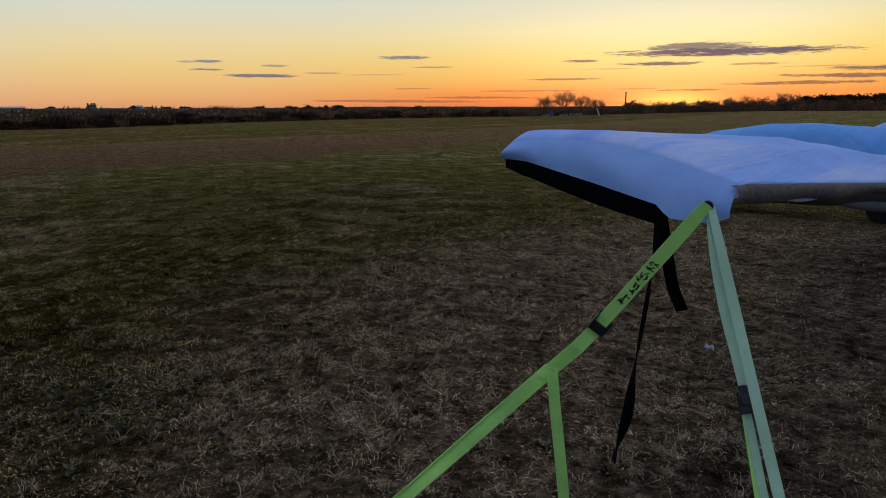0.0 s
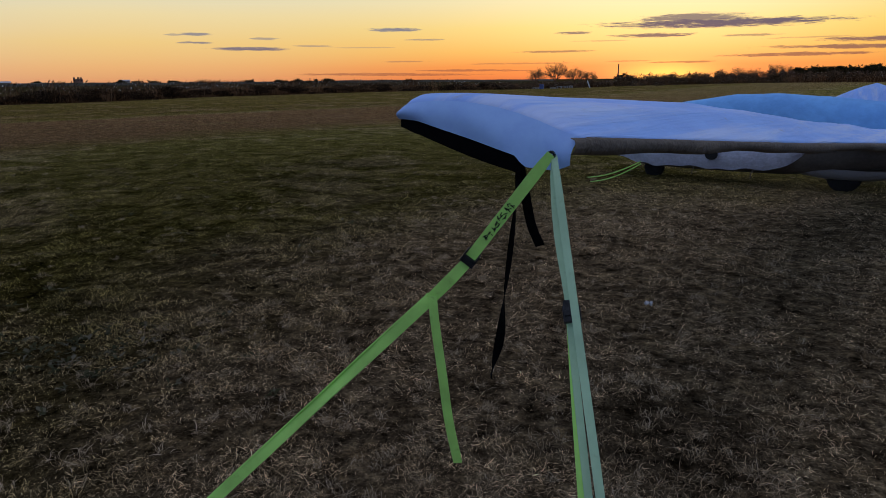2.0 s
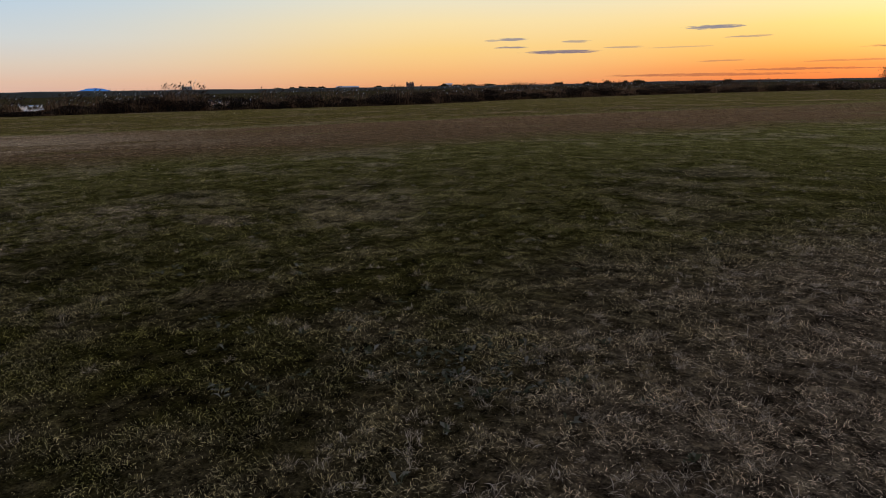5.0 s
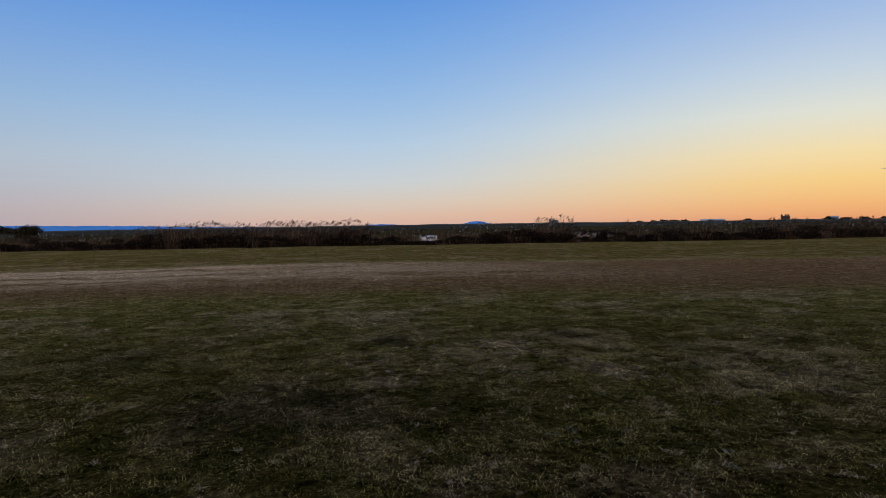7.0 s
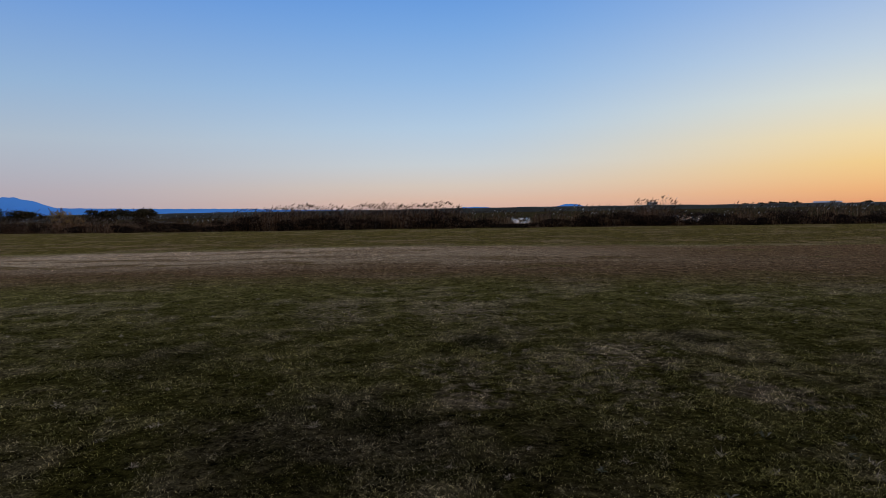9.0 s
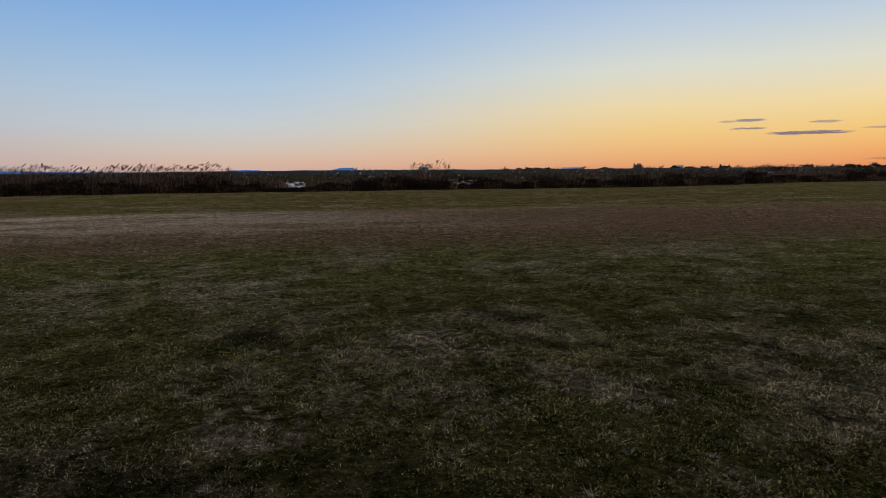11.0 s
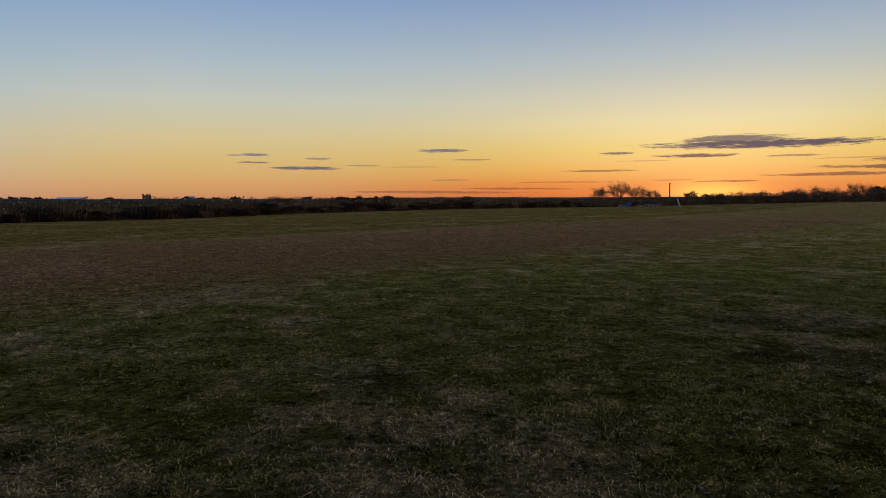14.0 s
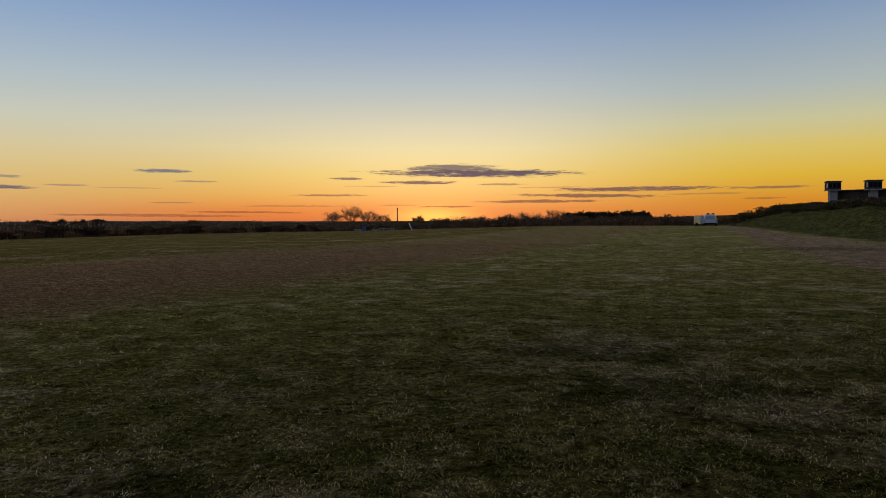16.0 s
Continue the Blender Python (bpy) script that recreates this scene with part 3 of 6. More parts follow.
def ribbon(bm, pts, width, thick, sides):
    """A flat strap along points; sides: the way across it at each point."""
    rings = []
    n = len(pts)
    for i in range(n):
        p = Vector(pts[i])
        d = (Vector(pts[min(i + 1, n - 1)]) - Vector(pts[max(i - 1, 0)])).normalized()
        s = Vector(sides[i] if isinstance(sides, list) else sides)
        s = (s - d * s.dot(d)).normalized() * (width[i] if isinstance(width, list) else width) / 2
        t = d.cross(s).normalized() * thick / 2
        rings.append([bm.verts.new(p + a) for a in (s + t, s - t, -s - t, -s + t)])
    for r, q in zip(rings, rings[1:]):
        for k in range(4):
            bm.faces.new((r[k], r[(k + 1) % 4], q[(k + 1) % 4], q[k]))
    bm.faces.new(rings[0][::-1])
    bm.faces.new(rings[-1])
    return bm


def curve_points(ctrl, n):
    """Points on a smooth curve through the control points."""
    c = [Vector(p) for p in ctrl]
    c = [2 * c[0] - c[1]] + c + [2 * c[-1] - c[-2]]
    out = []
    segs = len(c) - 3
    for i in range(n):
        u = i / (n - 1) * segs
        k = min(int(u), segs - 1)
        u -= k
        a, b, d, e = c[k:k + 4]
        out.append(0.5 * (2 * b + (d - a) * u + (2 * a - 5 * b + 4 * d - e) * u * u + (3 * b - a - 3 * d + e) * u ** 3))
    return out


def loft(bm, rings, closed=True, caps=(True, True)):
    vs = [[bm.verts.new(p) for p in r] for r in rings]
    n = len(vs[0])
    for a, b in zip(vs, vs[1:]):
        for k in range(n if closed else n - 1):
            bm.faces.new((a[k], a[(k + 1) % n], b[(k + 1) % n], b[k]))
    if caps[0]:
        bm.faces.new(vs[0][::-1])
    if caps[1]:
        bm.faces.new(vs[-1])
    bmesh.ops.recalc_face_normals(bm, faces=bm.faces)
    return bm


def lerp(v, rows):
    """Straight interpolation in rows of (key, value, ...)."""
    keys = [r[0] for r in rows]
    got = [float(np.interp(v, keys, [r[i] for r in rows])) for i in range(1, len(rows[0]))]
    return got[0] if len(got) == 1 else got


# ---- ground ----
EDGE = [(-300, -330), (-160, -150), (-90, -44), (-74, -19), (-65, 3), (-58, 20), (-51, 33), (-46, 45), (-44, 64), (-41, 80), (-31, 100), (-9, 112), (13, 107), (32, 104), (60, 104)]
FIELD = EDGE + [(500, 104), (500, -330)]


def smooth(v, a, b):
    u = np.clip((np.asarray(v, float) - a) / (b - a), 0, 1)
    return u * u * (3 - 2 * u)


def beyond(x, y):
    """Distance past the field's reedy edge; negative inside the field."""
    x, y = np.asarray(x, float), np.asarray(y, float)
    d = np.full(x.shape, 1e9)
    for (ax, ay), (bx, by) in zip(EDGE, EDGE[1:]):
        ux, uy = bx - ax, by - ay
        t = np.clip(((x - ax) * ux + (y - ay) * uy) / (ux * ux + uy * uy), 0, 1)
        d = np.minimum(d, np.hypot(x - ax - t * ux, y - ay - t * uy))
    inside = np.zeros(x.shape, bool)
    for (ax, ay), (bx, by) in zip(FIELD, FIELD[1:] + FIELD[:1]):
        if ay != by:
            cross = ((ay > y) != (by > y)) & (x < (bx - ax) * (y - ay) / (by - ay) + ax)
            inside ^= cross
    return np.where(inside, -d, d)


def ripple(x, y):
    return (np.sin(x * 0.9 + 1.3 * np.sin(y * 0.37)) * np.cos(y * 0.8 + 0.7 * np.sin(x * 0.5)) * 0.012
            + np.sin(x * 0.21 + 2.0) * np.sin(y * 0.17 + 0.6) * 0.03
            + np.sin(x * 3.1 + np.sin(y * 2.3) * 1.7) * np.sin(y * 2.7 + np.sin(x * 1.9)) * 0.006)


def ground_z(x, y):
    x, y = np.asarray(x, float), np.asarray(y, float)
    s = beyond(x, y)
    z = ripple(x, y) * (1 - smooth(np.hypot(x, y), 150, 300))
    z = z + 0.65 * smooth(y, 40, 100) * smooth(x, -25, 15)
    # river flat past the reeds
    wet = smooth(np.degrees(np.arctan2(-x, y)), 38, 50)
    z = z - smooth(s, 0.5, 9) * (0.25 + 0.9 * wet) * (1 - smooth(s, 112, 150))
    # flood bank on the far right of the field
    e = (x - 11.3 - 0.235 * y) * 0.973
    lump = 0.14 * np.sin(x * 0.35 + y * 0.11) + 0.06 * np.sin(y * 0.6 - x * 0.3) + 0.05 * np.sin(y * 1.3 + x * 1.1)
    bank = smooth(e, 0.0, 10.5) * (2.75 + lump - 0.75 * smooth(y, 60, 110)) * (1 - smooth(e, 40, 60))
    return z + bank * smooth(y, -60, -20)


def gz(x, y):
    return float(ground_z(np.array([x]), np.array([y]))[0])


def build_ground():
    k = np.linspace(-1, 1, 321)
    g = np.sinh(k * 8.2) / np.sinh(8.2) * 4600
    X, Y = np.meshgrid(g - 2.0, g + 4.0)
    Z = ground_z(X, Y)
    n = len(g)
    v = np.stack([X.ravel(), Y.ravel(), Z.ravel()], 1)
    i = np.arange(n * n).reshape(n, n)
    quads = np.stack([i[:-1, :-1].ravel(), i[:-1, 1:].ravel(), i[1:, 1:].ravel(), i[1:, :-1].ravel()], 1)
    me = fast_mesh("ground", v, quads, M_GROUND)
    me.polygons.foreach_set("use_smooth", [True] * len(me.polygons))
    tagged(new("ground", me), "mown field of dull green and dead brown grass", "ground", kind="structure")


build_ground()

# river beyond the reeds, built only in the three spans the camera sees
for reach in ([(58.8, 74), (60.0, 73), (61.0, 73), (62.0, 73)], [(73.3, 74), (73.8, 74), (74.3, 75), (74.8, 75)], [(78.6, 74), (79.4, 75), (80.4, 76)]):
    bm = bmesh.new()
    loft(bm, [[(-math.sin(radians(a)) * r, math.cos(radians(a)) * r, -0.62) for r in (near, 120, 196)] for a, near in reach], closed=False, caps=(False, False))
    bmesh.ops.recalc_face_normals(bm, faces=bm.faces)
    tagged(part("water", bm, M_WATER), "still grey river water reflecting the evening sky", "water", kind="structure")

# far flood bank across the river
bm = bmesh.new()
rows = []
for i in range(140):
    a = 128 - i * (128 - 9) / 139
    top = 620 * math.tan(radians(lerp(a, [(9, -0.02), (23, 0.07), (36, 0.02), (45, 0.08), (57, 0.14), (62, 0.2), (74, 0.27), (90, 0.28), (128, 0.3)]))) + 1.5
    top += 0.12 * math.sin(i * 1.7) + 0.1 * math.sin(i * 0.6)
    w = Vector((-math.sin(radians(a)), math.cos(radians(a)), 0))
    rows.append([w * 596 + Vector((0, 0, -0.5)), w * 608 + Vector((0, 0, top * 0.8)), w * 617 + Vector((0, 0, top)), w * 624 + Vector((0, 0, top)), w * 645 + Vector((0, 0, -0.5))])
loft(bm, rows, closed=False, caps=(False, False))
tagged(part("far_embankment", bm, M_BANK), "long dark grass flood bank across the river", "embankment", kind="structure")

# hills
def ridge(name, prof, dist, deep, seed):
    bm = bmesh.new()
    rows = []
    a0, a1 = prof[0][0], prof[-1][0]
    n = 120
    for i in range(n + 1):
        a = a0 + (a1 - a0) * i / n
        e = lerp(a, prof) if a0 < a1 else lerp(-a, [(-p, q) for p, q in prof])
        h = dist * math.tan(radians(e)) * (1 + 0.07 * noise.noise((a * 2.1, seed, 0)) + 0.05 * noise.noise((a * 6.3, seed, 2))) + 1.5
        w = Vector((-math.sin(radians(a)), math.cos(radians(a)), 0))
        rows.append([w * (dist - deep) + Vector((0, 0, -2)), w * (dist - deep * 0.5) + Vector((0, 0, h * (0.42 + 0.12 * noise.noise((a * 1.3, seed, 4))))), w * dist + Vector((0, 0, h)), w * (dist + deep) + Vector((0, 0, -2))])
    loft(bm, rows, closed=False, caps=(False, False))
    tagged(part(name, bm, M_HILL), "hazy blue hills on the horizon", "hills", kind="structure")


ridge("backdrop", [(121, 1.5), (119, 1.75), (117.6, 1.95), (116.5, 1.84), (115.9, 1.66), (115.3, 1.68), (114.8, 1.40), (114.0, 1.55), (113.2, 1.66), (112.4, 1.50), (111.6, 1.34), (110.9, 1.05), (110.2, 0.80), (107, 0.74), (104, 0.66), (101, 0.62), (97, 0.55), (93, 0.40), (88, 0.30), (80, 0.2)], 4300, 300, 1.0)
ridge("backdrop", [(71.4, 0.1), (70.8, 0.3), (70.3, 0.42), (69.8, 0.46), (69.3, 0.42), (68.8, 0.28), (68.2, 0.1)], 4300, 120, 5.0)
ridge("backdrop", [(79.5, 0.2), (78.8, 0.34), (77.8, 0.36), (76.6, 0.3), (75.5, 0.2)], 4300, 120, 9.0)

# ---- grass ----
rng = np.random.default_rng(11)


def blades(px, py, length, width, lean, base_z=None, head=None):
    """Bent grass blades of three triangles each: points and triangles."""
    n = len(px)
    z = ground_z(px, py) if base_z is None else base_z
    h = rng.uniform(0, 2 * np.pi, n) if head is None else head
    dx, dy = np.cos(h), np.sin(h)
    sx, sy = -dy * width / 2, dx * width / 2
    up = np.cos(lean) * length
    out = np.sin(lean) * length
    base = np.stack([px, py, z - 0.003], 1)
    kink = rng.normal(0, 0.45, n) * length
    mid = base + np.stack([dx * out * 0.42 - dy * kink * 0.4, dy * out * 0.42 + dx * kink * 0.4, up * 0.75], 1)
    tip = base + np.stack([dx * out, dy * out, up * 0.80], 1)
    side = np.stack([sx, sy, np.zeros(n)], 1)
    v = np.stack([base - side, base + side, mid - side * 0.8, mid + side * 0.8, tip], 1).reshape(-1, 3)
    k = np.arange(n)[:, None] * 5
    f = np.concatenate([k + [0, 1, 3], k + [0, 3, 2], k + [2, 3, 4]], 1).reshape(-1, 3)
    return v, f


def around_path(n, lo, hi, falloff):
    """Points spread round the walked line, thinning outwards."""
    ax, ay, bx, by = 0.3, 0.0, -6.9, 3.2
    got = []
    while sum(len(g) for g in got) < n:
        m = n * 2
        t = np.where(rng.uniform(0, 1, m) < 0.4, rng.normal(0.02, 0.05, m), rng.uniform(-0.05, 1.1, m))
        r = lo + hi * rng.uniform(0, 1, m) ** falloff
        a = rng.uniform(radians(-52), radians(136), m)
        x = ax + (bx - ax) * t - np.sin(a) * r
        y = ay + (by - ay) * t + np.cos(a) * r
        keep = (y > -9) & (beyond(x, y) < -1)
        got.append(np.stack([x[keep], y[keep]], 1))
    p = np.concatenate(got)[:n]
    return p[:, 0], p[:, 1]


def clumped(n, each, spread, lo, hi, falloff):
    """Blade feet in loose clumps."""
    cx, cy = around_path(n, lo, hi, falloff)
    wide = spread * rng.uniform(0.5, 1.6, n)
    px = (cx[:, None] + rng.normal(0, 1, (n, each)) * wide[:, None]).ravel()
    py = (cy[:, None] + rng.normal(0, 1, (n, each)) * wide[:, None]).ravel()
    return px, py, np.repeat(rng.uniform(0.55, 1.35, n), each)


def grain(x, y, cell, seed):
    """Smooth random field between 0 and 1, with bumps of about the cell's size."""
    u, v = x / cell, y / cell
    i, j = np.floor(u).astype(np.int64), np.floor(v).astype(np.int64)
    a, b = u - i, v - j
    a, b = a * a * (3 - 2 * a), b * b * (3 - 2 * b)

    def cast(p, q):
        h = (p * 374761393 + q * 668265263 + seed * 974634777) & 0xFFFFFFFF
        h = ((h ^ (h >> 13)) * 1274126177) & 0xFFFFFFFF
        return ((h ^ (h >> 16)) & 0xFFFF) / 65535.0
    return (cast(i, j) * (1 - a) + cast(i + 1, j) * a) * (1 - b) + (cast(i, j + 1) * (1 - a) + cast(i + 1, j + 1) * a) * b


def tussocks(x, y):
    """How thick the turf stands: bare gaps near 0, full tussocks near 1."""
    f = 0.42 * grain(x, y, 0.09, 1) + 0.38 * grain(x, y, 0.24, 2) + 0.20 * grain(x, y, 0.95, 3)
    return smooth(f, 0.30, 0.66)


def straws(px, py, length, width, lean):
    """Blades folded over at the middle, of two triangles each: points and triangles."""
    n = len(px)
    h = rng.uniform(0, 2 * np.pi, n)
    dx, dy = np.cos(h), np.sin(h)
    bend = h + rng.normal(0, 0.5, n)
    base = np.stack([px, py, ground_z(px, py) - 0.002], 1)
    up, out = np.cos(lean) * length, np.sin(lean) * length
    mid = base + np.stack([dx * out * 0.5, dy * out * 0.5, up * 0.7 + 0.002], 1)
    tip = mid + np.stack([np.cos(bend) * out * 0.6, np.sin(bend) * out * 0.6, up * rng.uniform(-0.45, 0.5, n)], 1)
    side = np.stack([-dy * width / 2, dx * width / 2, rng.uniform(-0.3, 0.3, n) * width], 1)
    v = np.stack([base, mid - side, mid + side, tip], 1).reshape(-1, 3)
    k = np.arange(n)[:, None] * 4
    return v, np.concatenate([k + [0, 2, 1], k + [1, 2, 3]], 1).reshape(-1, 3)


def build_grass():
    px, py = around_path(1270000, 1.3, 10.0, 1.3)
    t = tussocks(px, py)
    keep = rng.uniform(0, 1, len(px)) < 0.10 + 0.90 * t
    px, py, t = px[keep], py[keep], t[keep]
    n = len(px)
    dryness = smooth(3.2 - np.hypot((px - 2.0) / 5.0, (py - 3.5) / 6.5) * 3.0, 0, 1.5)
    length = rng.uniform(0.010, 0.027, n) * (0.65 + 0.75 * t) * (1 + 0.35 * dryness)
    r = np.hypot(px + 3.3, py - 1.6)
    width = rng.uniform(0.0018, 0.0040, n) * (1 - 0.22 * dryness) * (1 + np.clip(r - 4, 0, 20) * 0.09)
    v, f = straws(px, py, length, width, np.arccos(rng.uniform(0.05, 0.85, n) ** (1 + 0.9 * dryness)))
    tagged(new("grass", fast_mesh("grass", v, f, M_BLADE)), "short mown grass, half of it dead and brown", "grass", kind="stuff")
    # sparser tufts further out, one triangle a blade
    px, py, size = clumped(125000, 4, 0.06, 6.0, 40.0, 1.2)
    t = smooth(0.42 * grain(px, py, 0.24, 2) + 0.34 * grain(px, py, 0.55, 3) + 0.24 * grain(px, py, 1.6, 4), 0.33, 0.62)
    keep = rng.uniform(0, 1, len(px)) < 0.08 + 0.92 * t
    px, py, size = px[keep], py[keep], size[keep]
    n = len(px)
    r = np.hypot(px + 3.3, py - 1.6)
    h, size = rng.uniform(0, 2 * np.pi, n), size * (0.75 + r / 24.0)
    L, w = rng.uniform(0.012, 0.028, n) * size, rng.uniform(0.0040, 0.0100, n) * size
    base = np.stack([px, py, ground_z(px, py) - 0.003], 1)
    side = np.stack([np.cos(h) * w, np.sin(h) * w, np.zeros(n)], 1)
    lean = rng.normal(0, 0.9, (n, 2)) * L[:, None]
    tip = base + np.stack([lean[:, 0], lean[:, 1], L * rng.uniform(0.3, 0.9, n)], 1)
    v = np.stack([base - side, base + side, tip], 1).reshape(-1, 3)
    tagged(new("field_grass", fast_mesh("field_grass", v, np.arange(3 * n).reshape(-1, 3), M_FARBLADE)), "coarse short grass over the open field", "grass", kind="stuff")
    # pale dead tufts, the largest where they stand out singly
    cx, cy = around_path(5600, 1.2, 13.0, 1.2)
    keep = rng.uniform(0, 1, len(cx)) < np.where((cx > -2.6) & (cy < 8), 1.0, 0.14)
    big = [(0.8, 2.65), (0.5, 2.4), (0.71, 2.33), (-4.09, 0.27), (0.1, 2.25), (1.05, 2.9), (-4.3, 0.62), (-3.7, 0.5), (0.95, 3.4)]
    cx, cy = np.concatenate([cx[keep], [p[0] for p in big]]), np.concatenate([cy[keep], [p[1] for p in big]])
    m = 26
    px = (cx[:, None] + rng.normal(0, 0.016, (len(cx), m))).ravel()
    py = (cy[:, None] + rng.normal(0, 0.016, (len(cx), m))).ravel()
    n = len(px)
    size = rng.uniform(0.5, 1.4, len(cx))
    size[-len(big):] = rng.uniform(1.5, 2.0, len(big))
    size = np.repeat(size, m)
    v, f = straws(px, py, rng.uniform(0.022, 0.060, n) * size, rng.uniform(0.0018, 0.0034, n), rng.uniform(0.6, 1.45, n))
    tagged(new("dead_grass_tufts", fast_mesh("dead_grass_tufts", v, f, M_TUFT)), "pale dead grass tufts lying on the soil", "grass", kind="stuff")
    # broad weed leaves in loose rosettes, folded along the middle
    cx = np.concatenate([rng.normal(-2.65, 0.38, 46), rng.normal(-3.35, 0.10, 4), rng.uniform(-7.5, -2.0, 40)])
    cy = np.concatenate([rng.normal(2.45, 0.24, 46), rng.normal(1.55, 0.08, 4), rng.uniform(1.5, 6.5, 40)])
    m = 7
    px, py = np.repeat(cx, m) + rng.normal(0, 0.02, len(cx) * m), np.repeat(cy, m) + rng.normal(0, 0.02, len(cx) * m)
    n = len(px)
    h, L = rng.uniform(0, 2 * np.pi, n), rng.uniform(0.022, 0.060, n)
    out, w, up = np.stack([np.cos(h), np.sin(h)], 1) * L[:, None], np.stack([-np.sin(h), np.cos(h)], 1) * (L * rng.uniform(0.18, 0.30, n))[:, None], rng.uniform(0.004, 0.035, n)
    p = np.stack([px, py], 1)
    z = ground_z(px, py) + 0.006
    rows = [(p, z), (p + out * 0.45 + w, z + up * 0.8), (p + out, z + up * 0.9), (p + out * 0.45 - w, z + up * 0.8), (p + out * 0.5, z + up * 0.55)]
    v = np.stack([np.concatenate([q, h_[:, None]], 1) for q, h_ in rows], 1).reshape(-1, 3)
    k = np.arange(n)[:, None] * 5
    f = np.concatenate([k + [0, 4, 1], k + [4, 2, 1], k + [0, 3, 4], k + [4, 3, 2]], 1).reshape(-1, 3)
    tagged(new("weed_leaves", fast_mesh("weed_leaves", v, f, M_WEED)), "broad dull weed leaves flat in the grass", "weeds", kind="stuff")


build_grass()

# ---- reeds along the field's edge ----
def along_edge(n, lo, hi, depth):
    """Points in a belt past the field's edge, between two azimuths."""
    pts = np.array(EDGE, float)
    seg = np.hypot(*(pts[1:] - pts[:-1]).T)
    u = rng.uniform(0, seg.sum(), n * 3)
    cum = np.concatenate([[0], np.cumsum(seg)])
    k = np.clip(np.searchsorted(cum, u) - 1, 0, len(seg) - 1)
    t = (u - cum[k]) / seg[k]
    p = pts[k] + (pts[k + 1] - pts[k]) * t[:, None]
    d = (pts[k + 1] - pts[k]) / seg[k][:, None]
    nrm = np.stack([-d[:, 1], d[:, 0]], 1)
    off = depth[0] + (depth[1] - depth[0]) * rng.uniform(0, 1, n * 3)
    p = p + nrm * off[:, None]
    a = np.degrees(np.arctan2(-p[:, 0] - 3.0, p[:, 1] - 1.0))
    keep = (a > lo) & (a < hi)
    p, a, off = p[keep][:n], a[keep][:n], off[keep][:n]
    return p[:, 0], p[:, 1], a, off


REED_HEIGHT = [(-25, 1.5), (-12, 1.9), (-2, 1.8), (1, 1.5), (3, 1.25), (10, 1.3), (14, 1.45), (22, 1.5), (30, 1.5), (36, 1.6), (44, 1.6), (52, 1.6), (57.5, 1.65), (58.6, 1.3), (59.3, 1.35), (60.4, 0.98), (61.2, 0.95), (62.0, 2.0), (63.2, 2.6), (64.8, 2.55), (66, 2.1), (69, 2.0), (73.2, 1.85), (73.8, 0.85), (74.7, 0.85), (75.2, 1.65), (79, 1.8), (80.5, 2.4), (84, 2.6), (88, 2.5), (96, 2.6), (99, 2.05), (104, 1.75), (110, 2.0), (120, 1.8), (130, 1.8)]


